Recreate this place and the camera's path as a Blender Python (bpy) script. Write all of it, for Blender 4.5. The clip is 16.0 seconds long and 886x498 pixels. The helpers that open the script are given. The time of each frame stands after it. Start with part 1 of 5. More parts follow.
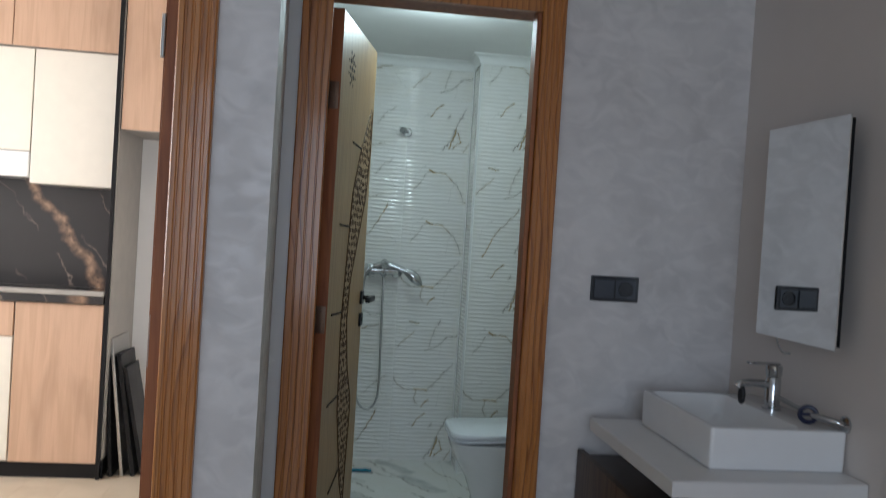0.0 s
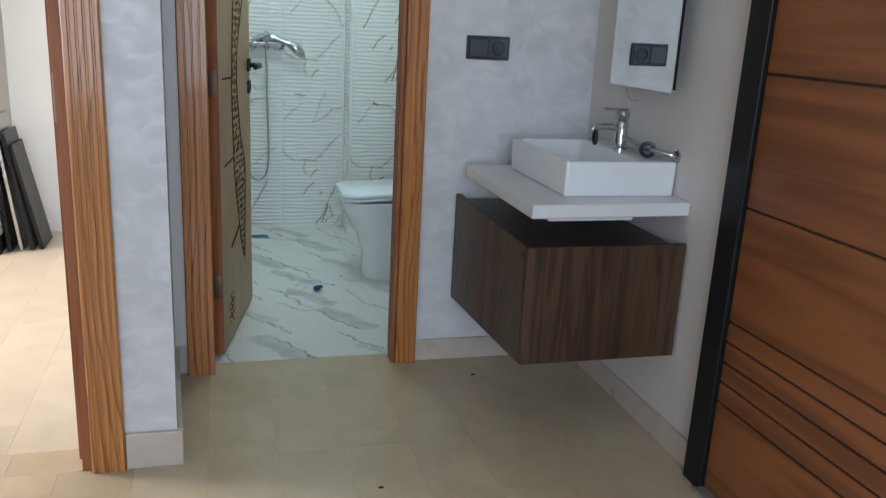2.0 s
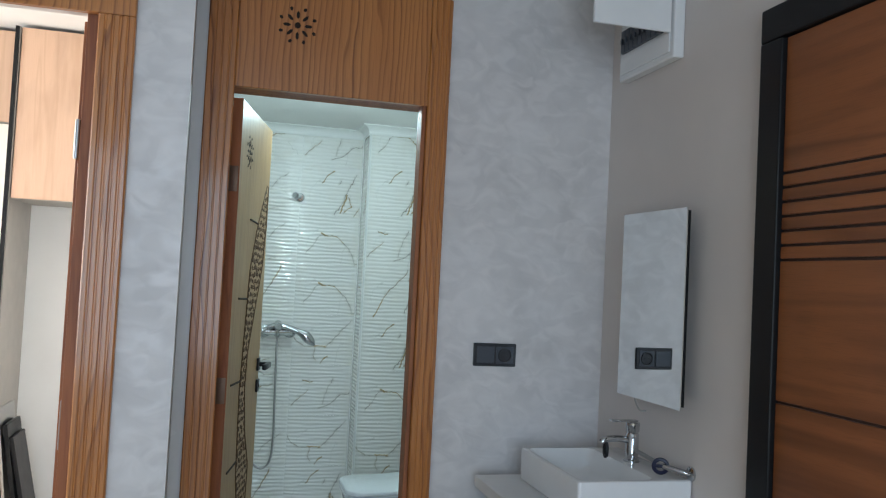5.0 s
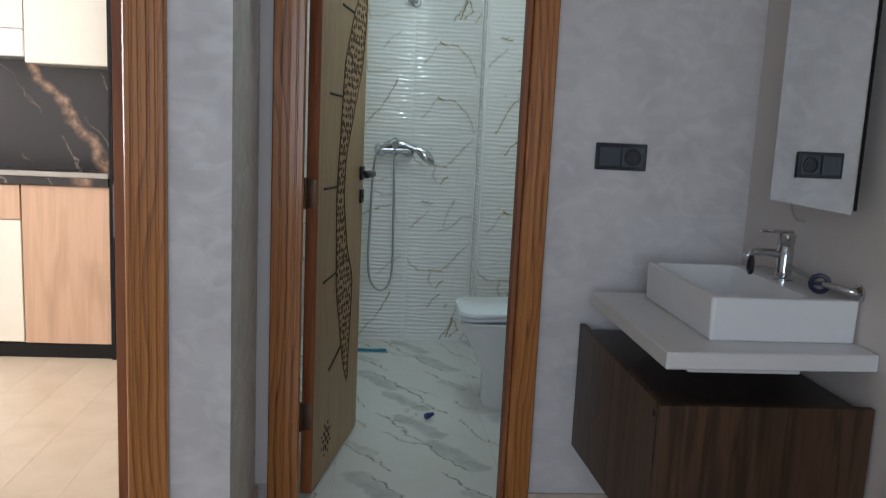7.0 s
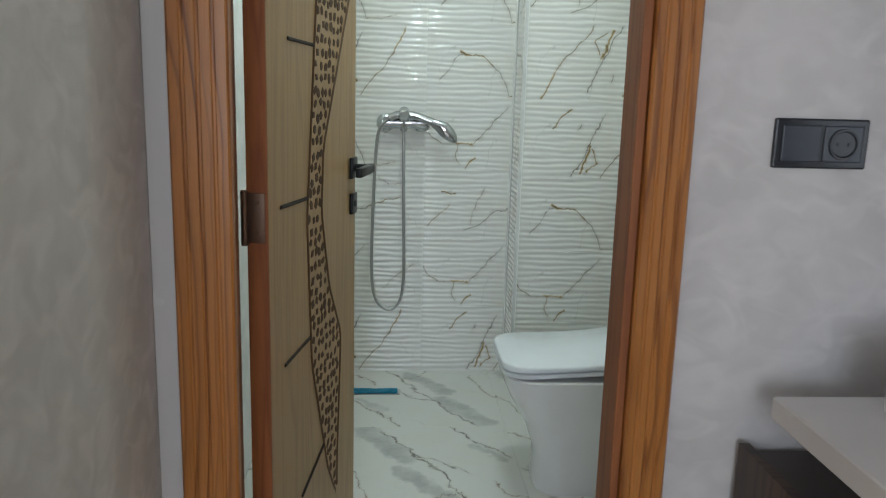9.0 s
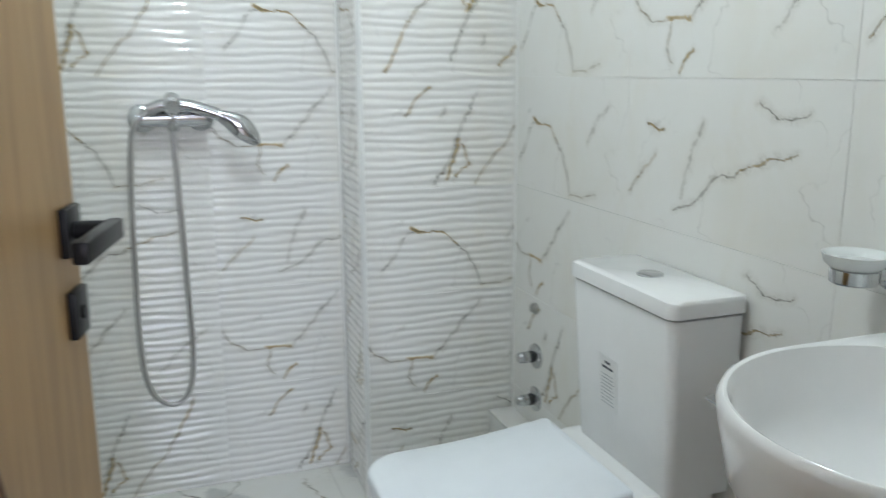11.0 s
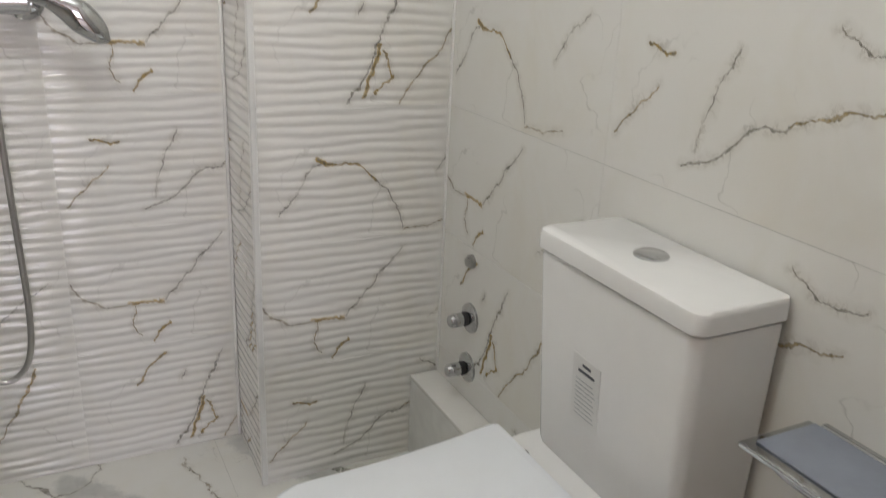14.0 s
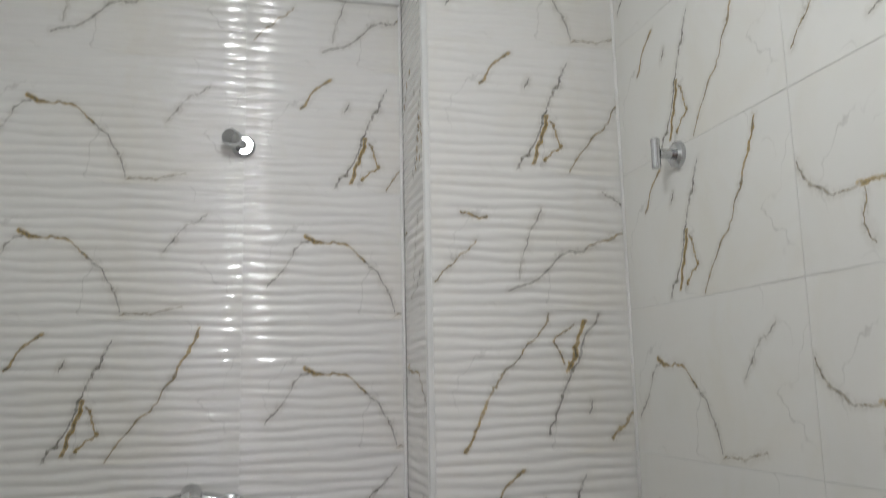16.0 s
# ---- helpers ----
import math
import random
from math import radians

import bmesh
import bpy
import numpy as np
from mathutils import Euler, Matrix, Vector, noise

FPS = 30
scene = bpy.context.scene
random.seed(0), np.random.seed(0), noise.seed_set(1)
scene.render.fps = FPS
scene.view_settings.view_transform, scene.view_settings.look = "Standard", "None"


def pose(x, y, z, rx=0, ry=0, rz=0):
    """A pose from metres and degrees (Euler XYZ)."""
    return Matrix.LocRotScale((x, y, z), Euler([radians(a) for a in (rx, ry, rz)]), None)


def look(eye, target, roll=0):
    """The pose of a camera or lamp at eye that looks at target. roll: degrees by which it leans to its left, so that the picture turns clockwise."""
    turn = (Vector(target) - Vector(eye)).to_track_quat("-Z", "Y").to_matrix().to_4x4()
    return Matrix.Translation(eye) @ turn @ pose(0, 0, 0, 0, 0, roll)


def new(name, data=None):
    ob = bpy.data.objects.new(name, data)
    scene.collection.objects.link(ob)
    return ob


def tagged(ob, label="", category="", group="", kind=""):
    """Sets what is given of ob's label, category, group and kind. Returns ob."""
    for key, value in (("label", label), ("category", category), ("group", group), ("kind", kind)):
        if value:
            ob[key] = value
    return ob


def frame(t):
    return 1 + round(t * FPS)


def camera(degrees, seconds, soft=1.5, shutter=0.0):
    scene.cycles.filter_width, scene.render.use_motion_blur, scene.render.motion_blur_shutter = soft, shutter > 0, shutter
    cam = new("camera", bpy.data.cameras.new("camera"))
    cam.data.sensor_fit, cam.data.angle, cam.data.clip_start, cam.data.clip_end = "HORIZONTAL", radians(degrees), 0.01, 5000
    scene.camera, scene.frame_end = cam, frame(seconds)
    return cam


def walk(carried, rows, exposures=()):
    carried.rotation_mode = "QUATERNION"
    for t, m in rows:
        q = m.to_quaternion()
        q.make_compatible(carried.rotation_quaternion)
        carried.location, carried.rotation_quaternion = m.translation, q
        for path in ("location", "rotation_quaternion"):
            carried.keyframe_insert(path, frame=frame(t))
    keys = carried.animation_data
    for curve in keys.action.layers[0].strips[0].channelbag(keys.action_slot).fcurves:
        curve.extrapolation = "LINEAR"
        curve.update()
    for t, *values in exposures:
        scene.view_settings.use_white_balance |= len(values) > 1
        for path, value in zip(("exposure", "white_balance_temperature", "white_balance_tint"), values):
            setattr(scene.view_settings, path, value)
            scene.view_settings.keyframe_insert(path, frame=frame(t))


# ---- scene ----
cam = camera(57.0, 16.0, soft=1.12, shutter=0.3)
PATH = [
    (0, (0.261, 0.033, 1.329), (0.499, 2.019, 1.291), 3.6),
    (0.5, (0.3, -0.086, 1.317), (0.544, 1.879, 1.036), 3.4),
    (1, (0.266, -0.141, 1.266), (0.576, 1.779, 0.799), 2.7),
    (1.5, (0.227, -0.202, 1.244), (0.665, 1.657, 0.651), 2.7),
    (2, (0.209, -0.227, 1.263), (0.735, 1.627, 0.728), 3.0),
    (2.5, (0.191, -0.225, 1.304), (0.769, 1.647, 0.905), 2.8),
    (3, (0.185, -0.225, 1.343), (0.769, 1.666, 1.052), 3.0),
    (3.5, (0.177, -0.24, 1.399), (0.769, 1.661, 1.204), 3.0),
    (4, (0.178, -0.24, 1.432), (0.756, 1.674, 1.38), 2.9),
    (4.2, (0.179, -0.238, 1.439), (0.741, 1.680, 1.440), 2.9),
    (4.9, (0.203, -0.205, 1.437), (0.712, 1.729, 1.520), 2.9),
    (5.7, (0.258, -0.130, 1.408), (0.625, 1.835, 1.400), 3.0),
    (6.3, (0.318, -0.051, 1.365), (0.55, 1.932, 1.244), 3.1),
    (6.5, (0.352, 0.001, 1.336), (0.559, 1.983, 1.159), 2.8),
    (7, (0.402, 0.144, 1.268), (0.566, 2.112, 0.957), 2.7),
    (7.5, (0.433, 0.422, 1.231), (0.595, 2.377, 0.841), 2.8),
    (8, (0.423, 0.662, 1.241), (0.578, 2.616, 0.843), 2.7),
    (8.5, (0.434, 0.983, 1.243), (0.552, 2.94, 0.844), 2.8),
    (8.7, (0.432, 1.11, 1.268), (0.549, 3.066, 0.867), 2.1),
    (10.8, (0.413, 2.294, 1.222), (0.905, 4.194, 0.838), 0.1),
    (11, (0.426, 2.401, 1.215), (1.083, 4.241, 0.789), -0.2),
    (11.5, (0.419, 2.576, 1.192), (1.355, 4.276, 0.711), 0.4),
    (12, (0.471, 2.716, 1.183), (1.41, 4.372, 0.571), -0.0),
    (12.5, (0.528, 2.79, 1.169), (1.371, 4.416, 0.367), -0.5),
    (13, (0.538, 2.839, 1.191), (1.402, 4.427, 0.336), 0.1),
    (13.5, (0.546, 2.861, 1.21), (1.44, 4.461, 0.409), 1.9),
    (14, (0.545, 2.871, 1.225), (1.414, 4.537, 0.539), 2.8),
    (14.5, (0.521, 2.87, 1.27), (1.292, 4.652, 0.792), 1.2),
    (15, (0.524, 2.87, 1.299), (1.098, 4.766, 1.027), -0.3),
    (15.5, (0.539, 2.873, 1.3), (1.037, 4.809, 1.353), -0.7),
    (16, (0.561, 2.888, 1.354), (1.057, 4.799, 1.677), -1.3),
]
EXPOSURES = [
    (0.0, -1.10, 5950, 14), (0.5, -1.02, 5950, 14), (1.5, -0.48, 5930, 13), (2.0, -0.24, 5780, 10), (2.5, -0.16, 5780, 8), (3.0, -0.10, 5720, 6), (4.0, -0.12, 5720, 5),
    (6.5, -0.90, 6000, 15), (7.5, -0.90, 6100, 15), (8.0, -0.74, 6200, 15), (8.5, -0.70, 6450, 15), (8.7, -0.52, 6450, 15),
    (10.8, 0.14, 6120, 22), (11.1, 0.17, 6450, 26), (11.6, -0.04, 7100, 34), (12.5, -0.06, 7200, 34), (14.0, -0.12, 7200, 34), (15.0, -0.22, 7100, 33), (16.0, -0.64, 6850, 33),
]
walk(cam, [(t, look(eye, target, roll)) for t, eye, target, roll in PATH], EXPOSURES)

# ---- light ----
world = bpy.data.worlds.new("daylight")
scene.world = world
world.use_nodes = True
wn = world.node_tree
sky = wn.nodes.new("ShaderNodeTexSky")
sky.sky_type, sky.sun_disc = "NISHITA", False
sky.sun_elevation, sky.sun_rotation = radians(40), radians(200)
wn.nodes["Background"].inputs["Strength"].default_value = 0.1
wn.links.new(sky.outputs[0], wn.nodes["Background"].inputs["Color"])


def area_lamp(name, m, w, h, watts, colour):
    d = bpy.data.lights.new(name, "AREA")
    d.shape, d.size, d.size_y, d.energy, d.color = "RECTANGLE", w, h, watts, colour
    ob = new(name, d)
    ob.matrix_world = m
    return ob


# daylight lamps: in an opening made up behind the walker, and the kitchen's unseen window
area_lamp("hall_daylight", look((-0.10, -2.45, 1.45), (0.45, 2.6, 1.05)), 1.7, 1.7, 72, (0.76, 0.89, 1.0))
area_lamp("kitchen_daylight", look((-2.85, 3.2, 1.6), (-0.6, 3.5, 0.9)), 1.3, 1.3, 126, (1.0, 0.93, 0.84))
# the bulb under the bathroom's ceiling
LAMP = (0.628, 3.51, 2.225)
bulb = bpy.data.lights.new("bathroom_bulb", "POINT")
bulb.energy, bulb.color, bulb.shadow_soft_size = 18.5, (0.79, 1.0, 0.955), 0.055
new("bathroom_bulb_light", bulb).location = LAMP


# ---- materials ----
class Nodes:
    """A short hand for one material's nodes."""

    def __init__(self, name):
        self.m = bpy.data.materials.new(name)
        self.m.use_nodes = True
        self.t = self.m.node_tree
        self.b = self.t.nodes["Principled BSDF"]

    def put(self, socket, value):
        if isinstance(value, (int, float)):
            socket.default_value = value
        elif isinstance(value, (tuple, list, Vector)):
            v = tuple(value)
            socket.default_value = v if len(socket.default_value) == len(v) else (*v, 1.0)[: len(socket.default_value)]
        else:
            self.t.links.new(value, socket)

    def node(self, kind, out=0, settings=(), **inputs):
        n = self.t.nodes.new("ShaderNode" + kind)
        for key, value in settings:
            setattr(n, key, value)
        for key, value in inputs.items():
            self.put(n.inputs[int(key[1:]) if key[0] == "i" and key[1:].isdigit() else key.replace("_", " ")], value)
        return n.outputs[out]

    def math(self, op, a, b=0.0, clamp=False):
        return self.node("Math", settings=(("operation", op), ("use_clamp", clamp)), i0=a, i1=b)

    def vec(self, op, a, b=(0, 0, 0), out=0):
        return self.node("VectorMath", out, (("operation", op),), i0=a, i1=b)

    def coords(self, scale=(1, 1, 1), turn=(0, 0, 0)):
        c = self.node("TexCoord", out=3)
        return self.node("Mapping", i0=c, Scale=scale, Rotation=turn)

    def noise(self, p, scale, detail=4.0, rough=0.55, distort=0.0, out=0):
        return self.node("TexNoise", out, Vector=p, Scale=scale, Detail=detail, Roughness=rough, Distortion=distort)

    def ramp(self, f, *stops):
        n = self.t.nodes.new("ShaderNodeValToRGB")
        e = n.color_ramp.elements
        while len(e) < len(stops):
            e.new(0.5)
        for el, (p, c) in zip(e, stops):
            el.position, el.color = p, (*c, 1.0) if len(c) == 3 else c
        self.put(n.inputs[0], f)
        return n.outputs[0]

    def grey(self, f, *stops):
        return self.ramp(f, *[(p, (v, v, v)) for p, v in stops])

    def mix(self, f, a, b, mode="MIX"):
        n = self.t.nodes.new("ShaderNodeMix")
        n.data_type, n.blend_type = "RGBA", mode
        self.put(n.inputs[0], f), self.put(n.inputs[6], a), self.put(n.inputs[7], b)
        return n.outputs[2]

    def bump(self, h, strength=0.2, distance=0.01):
        self.put(self.b.inputs["Normal"], self.node("Bump", Height=h, Strength=strength, Distance=distance))

    def done(self, colour, rough=0.5, metal=0.0, coat=0.0, spec=None):
        self.put(self.b.inputs["Base Color"], colour)
        self.put(self.b.inputs["Roughness"], rough)
        self.put(self.b.inputs["Metallic"], metal)
        self.b.inputs["Coat Weight"].default_value = coat
        self.b.inputs["Coat Roughness"].default_value = 0.1
        if spec is not None:
            self.b.inputs["Specular IOR Level"].default_value = spec
        return self.m


def plain(name, colour, rough=0.5, metal=0.0, vary=0.08, scale=14.0, relief=0.03, coat=0.0):
    n = Nodes(name)
    p = n.coords()
    f = n.noise(p, scale, 5)
    fine = n.noise(p, scale * 14, 3)
    lo, hi = [c * (1 - vary) for c in colour], [min(1.0, c * (1 + vary)) for c in colour]
    n.bump(fine, relief, 0.002)
    r = n.math("ADD", n.math("MULTIPLY", f, 0.16), rough - 0.08)
    return n.done(n.ramp(f, (0.3, lo), (0.7, hi)), r, metal, coat)


def stucco(name, colour):
    """Pearly plaster with sweeping trowel marks."""
    n = Nodes(name)
    p = n.coords()
    warp = n.vec("SUBTRACT", n.noise(p, 2.4, 3, out=1), (0.5, 0.5, 0.5))
    bent = n.vec("ADD", p, n.vec("MULTIPLY", warp, (0.16, 0.16, 0.14)))
    big = n.noise(bent, 6.0, 3, 0.5, 0.3)
    sweep = n.noise(n.node("Mapping", i0=bent, Scale=(8, 8, 13), Rotation=(0.0, 0.6, 0.0)), 1.5, 2, 0.45, 0.9)
    fine = n.noise(p, 90, 3)
    h = n.math("ADD", n.math("MULTIPLY", big, 0.7), n.math("MULTIPLY", sweep, 0.45))
    n.bump(n.math("ADD", h, n.math("MULTIPLY", fine, 0.05)), 0.22, 0.016)
    c = n.mix(n.grey(big, (0.3, 0.0), (0.68, 1.0)), [v * 0.85 for v in colour], colour)
    c = n.mix(n.math("MULTIPLY", n.grey(sweep, (0.42, 0.0), (0.66, 1.0)), 0.5), c, [min(1, v * 1.15) for v in colour])
    return n.done(c, n.grey(sweep, (0.35, 0.58), (0.65, 0.36)))


def wood(name, light, dark, axis="z", ring=26.0, rough=0.38, contrast=1.0, red=(1, 1, 1), knots=0.0, coat=0.0):
    """Grain that runs along one axis; ring: lines a metre across it."""
    n = Nodes(name)
    p = n.coords()
    long = {"x": (0.06, 1, 1), "y": (1, 0.06, 1), "z": (1, 1, 0.06)}[axis]
    stretched = n.vec("MULTIPLY", p, long)
    warp = n.noise(n.vec("MULTIPLY", stretched, (3.0, 3.0, 3.0)), 2.0, 2, out=1)
    warped = n.vec("ADD", stretched, n.vec("MULTIPLY", n.vec("SUBTRACT", warp, (0.5, 0.5, 0.5)), (0.10, 0.10, 0.10)))
    lines = n.noise(n.vec("MULTIPLY", warped, (ring, ring, ring)), 1.0, 3, 0.5)
    broad = n.noise(warped, 7.0, 2)
    pores = n.noise(n.vec("MULTIPLY", p, {"x": (0.03, 1, 1), "y": (1, 0.03, 1), "z": (1, 1, 0.03)}[axis]), 420, 2)
    bands = n.math("PINGPONG", n.math("MULTIPLY", n.math("ADD", lines, n.math("MULTIPLY", broad, 0.6)), 5.0), 0.5)
    f = n.grey(bands, (0.02, 0.0), (0.36, 1.0))
    c = n.mix(n.math("MULTIPLY", f, 1.0), [a * (1 - contrast) + b * contrast for a, b in zip(light, dark)], light)
    c = n.mix(n.math("MULTIPLY", n.grey(broad, (0.3, 0.0), (0.7, 1.0)), 0.35), c, [v * r for v, r in zip(light, red)], "MULTIPLY" if red == (1, 1, 1) else "MIX") if red != (1, 1, 1) else c
    c = n.mix(n.math("MULTIPLY", n.grey(pores, (0.35, 1.0), (0.5, 0.0)), 0.25), c, dark)
    if knots:
        k = n.noise(n.vec("MULTIPLY", p, {"x": (0.5, 1.6, 1.6), "y": (1.6, 0.5, 1.6), "z": (1.6, 1.6, 0.5)}[axis]), 3.2, 3, 0.5, 0.6)
        c = n.mix(n.math("MULTIPLY", n.grey(k, (0.56, 0.0), (0.72, 1.0)), knots), c, [v * 0.6 for v in dark])
    n.bump(n.math("ADD", bands, pores), 0.08, 0.002)
    return n.done(c, n.math("ADD", n.math("MULTIPLY", pores, 0.12), rough - 0.06), coat=coat)


def pine(name, light, dark):
    """Straight softwood grain along z: a dark late-wood line, then a fade to the light early wood."""
    n = Nodes(name)
    p = n.coords()
    sway = n.noise(n.vec("MULTIPLY", p, (5.0, 5.0, 0.95)), 1.0, 3, 0.5)
    fine_sway = n.noise(n.vec("MULTIPLY", p, (18.0, 18.0, 1.2)), 1.0, 2, 0.5)
    across = n.vec("DOT_PRODUCT", p, (1.0, 0.8, 0.0), out=1)
    phase = n.math("ADD", n.math("MULTIPLY", across, 46.0), n.math("ADD", n.math("MULTIPLY", sway, 7.0), n.math("MULTIPLY", fine_sway, 1.6)))
    saw = n.math("FRACT", phase)
    each = n.noise(n.node("CombineXYZ", i0=n.math("FLOOR", phase), i1=0.0, i2=0.0), 3.7, 1)
    f = n.grey(saw, (0.0, 0.55), (0.14, 1.0), (0.24, 0.45), (0.55, 0.10), (1.0, 0.0))
    f = n.math("MULTIPLY", f, n.grey(each, (0.3, 0.35), (0.65, 1.0)))
    c = n.mix(f, light, dark)
    broad = n.noise(n.vec("MULTIPLY", p, (9.0, 9.0, 0.8)), 1.0, 2)
    c = n.mix(n.math("MULTIPLY", n.grey(broad, (0.35, 0.0), (0.7, 1.0)), 0.45), c, [light[0] * 0.72, light[1] * 0.60, light[2] * 0.5])
    pores = n.noise(n.vec("MULTIPLY", p, (1, 1, 0.03)), 420, 2)
    c = n.mix(n.math("MULTIPLY", n.grey(pores, (0.36, 1.0), (0.5, 0.0)), 0.18), c, dark)
    n.bump(n.math("ADD", f, pores), 0.06, 0.002)
    return n.done(c, n.math("ADD", n.math("MULTIPLY", pores, 0.12), 0.26), coat=0.3)


def marble(name, veins, base=(0.80, 0.79, 0.76), rough=0.05, soft=(), ink=(0.09, 0.085, 0.07), gold=(0.60, 0.37, 0.065), strength=1.0, plane="xz", swell=1.0):
    """A printed tile: fine broken veins along lines of (golden share, width, points across and up the tile)."""
    n = Nodes(name)
    p = n.node("TexCoord", out=3)
    if plane == "xz":
        p = n.vec("MULTIPLY", p, (1, 0, 1))
        spot = lambda a: Vector((a[0], 0, a[1]))
    else:
        p = n.vec("MULTIPLY", p, (1, 1, 0))
        spot = lambda a: Vector((a[0], a[1], 0))
    big = n.vec("MULTIPLY", n.vec("SUBTRACT", n.noise(p, 16, 3, out=1), (0.5, 0.5, 0.5)), (0.038 * swell,) * 3)
    small = n.vec("MULTIPLY", n.vec("SUBTRACT", n.noise(p, 75, 3, 0.7, out=1), (0.5, 0.5, 0.5)), (0.010 * swell,) * 3)
    q = n.vec("MULTIPLY", n.vec("ADD", n.vec("ADD", p, big), small), (1, 0, 1) if plane == "xz" else (1, 1, 0))
    patchy = n.grey(n.noise(p, 13, 4, 0.65), (0.34, 0.24), (0.56, 1.0))
    grain = n.grey(n.noise(p, 95, 3, 0.7), (0.34, 0.35), (0.58, 1.0))
    broken = n.math("MULTIPLY", patchy, grain)
    swelling = n.grey(n.noise(p, 42, 3, 0.6), (0.32, 0.35), (0.68, 1.0))
    halo = None
    dark, golden = None, None
    for share, width, pts in veins:
        width *= 1.15
        for a, b in zip(pts, pts[1:]):
            a, b = spot(a), spot(b)
            ab = b - a
            rel = n.vec("SUBTRACT", q, a)
            h = n.math("MULTIPLY", n.vec("DOT_PRODUCT", rel, ab / ab.length_squared, out=1), 1.0, True)
            d = n.vec("LENGTH", n.vec("SUBTRACT", rel, n.vec("MULTIPLY", n.node("CombineXYZ", i0=h, i1=h, i2=h), ab)), out=1)
            f = n.math("SUBTRACT", 1.0, n.math("DIVIDE", d, n.math("MULTIPLY", swelling, width)), True)
            wide = n.math("SUBTRACT", 1.0, n.math("DIVIDE", d, 0.016), True)
            halo = n.math("MAXIMUM", halo, wide) if halo else wide
            if share > 0:
                golden = n.math("MAXIMUM", golden, n.math("MULTIPLY", f, share)) if golden else n.math("MULTIPLY", f, share)
            if share < 1:
                g = n.math("MULTIPLY", f, 1 - share * 0.6)
                dark = n.math("MAXIMUM", dark, g) if dark else g
    cloud = n.noise(p, 4.5, 4, 0.6, 0.8)
    c = n.mix(n.math("MULTIPLY", n.grey(cloud, (0.45, 0.0), (0.75, 1.0)), 0.42), base, [v * k for v, k in zip(base, (0.91, 0.87, 0.78))])
    for width, depth, pts in soft:
        for a, b in zip(pts, pts[1:]):
            a, b = spot(a), spot(b)
            ab = b - a
            rel = n.vec("SUBTRACT", q, a)
            h = n.math("MULTIPLY", n.vec("DOT_PRODUCT", rel, ab / ab.length_squared, out=1), 1.0, True)
            d = n.vec("LENGTH", n.vec("SUBTRACT", rel, n.vec("MULTIPLY", n.node("CombineXYZ", i0=h, i1=h, i2=h), ab)), out=1)
            f = n.math("MULTIPLY", n.math("SUBTRACT", 1.0, n.math("DIVIDE", d, width), True), depth)
            c = n.mix(n.math("MULTIPLY", n.grey(f, (0.16, 0.0), (0.34, 0.75), (0.75, 1.0)), n.grey(n.noise(p, 9, 4, 0.6), (0.36, 0.35), (0.60, 0.85))), c, (0.42, 0.43, 0.42))
    if halo:
        web = n.math("ABSOLUTE", n.math("SUBTRACT", n.noise(q, 34, 5, 0.65, 0.5), 0.5))
        web = n.math("MULTIPLY", n.grey(web, (0.0, 1.0), (0.035, 0.0)), n.math("MULTIPLY", halo, halo))
        c = n.mix(n.math("MULTIPLY", web, 0.55), c, (0.26, 0.22, 0.16))
        c = n.mix(n.math("MULTIPLY", n.math("MULTIPLY", halo, patchy), 0.24), c, (0.43, 0.395, 0.33))
        hair = n.math("ABSOLUTE", n.math("SUBTRACT", n.noise(n.vec("ADD", q, (3.1, 0, 1.7)), 5.5, 3, 0.5, 0.4), 0.5))
        c = n.mix(n.math("MULTIPLY", n.grey(hair, (0.0, 1.0), (0.006, 0.0)), n.math("MULTIPLY", n.grey(n.noise(p, 6, 2), (0.50, 0.0), (0.62, 1.0)), 0.35)), c, (0.33, 0.31, 0.28))
    ink = n.mix(n.grey(n.noise(p, 20, 3), (0.38, 0.0), (0.64, 1.0)), ink, (0.23, 0.205, 0.165))
    if golden:
        streak = n.math("ABSOLUTE", n.math("SUBTRACT", n.noise(q, 105, 4, 0.65, 0.4), 0.5))
        streak = n.math("MULTIPLY", n.grey(streak, (0.02, 1.0), (0.13, 0.38)), n.grey(patchy, (0.3, 0.55), (0.8, 1.0)))
        c = n.mix(n.math("MULTIPLY", n.math("MULTIPLY", golden, 3.2 * strength, True), streak), c, gold)
        fleck = n.grey(n.noise(q, 150, 3, 0.6), (0.54, 0.0), (0.62, 0.5))
        c = n.mix(n.math("MULTIPLY", n.math("MULTIPLY", golden, 2.0, True), fleck), c, (0.16, 0.12, 0.07))
    if dark:
        c = n.mix(n.math("MULTIPLY", n.math("MULTIPLY", dark, 2.9 * strength, True), n.math("MULTIPLY", broken, 0.95)), c, ink)
    dust = n.noise(p, 30, 4)
    return n.done(c, n.math("ADD", n.math("MULTIPLY", dust, 0.09), rough), coat=0.0)


def glossy_metal(name, colour, rough):
    n = Nodes(name)
    f = n.noise(n.coords(), 40, 4)
    return n.done(n.ramp(f, (0.3, [c * 0.9 for c in colour]), (0.7, colour)), n.math("ADD", n.math("MULTIPLY", f, 0.08), rough), 1.0)


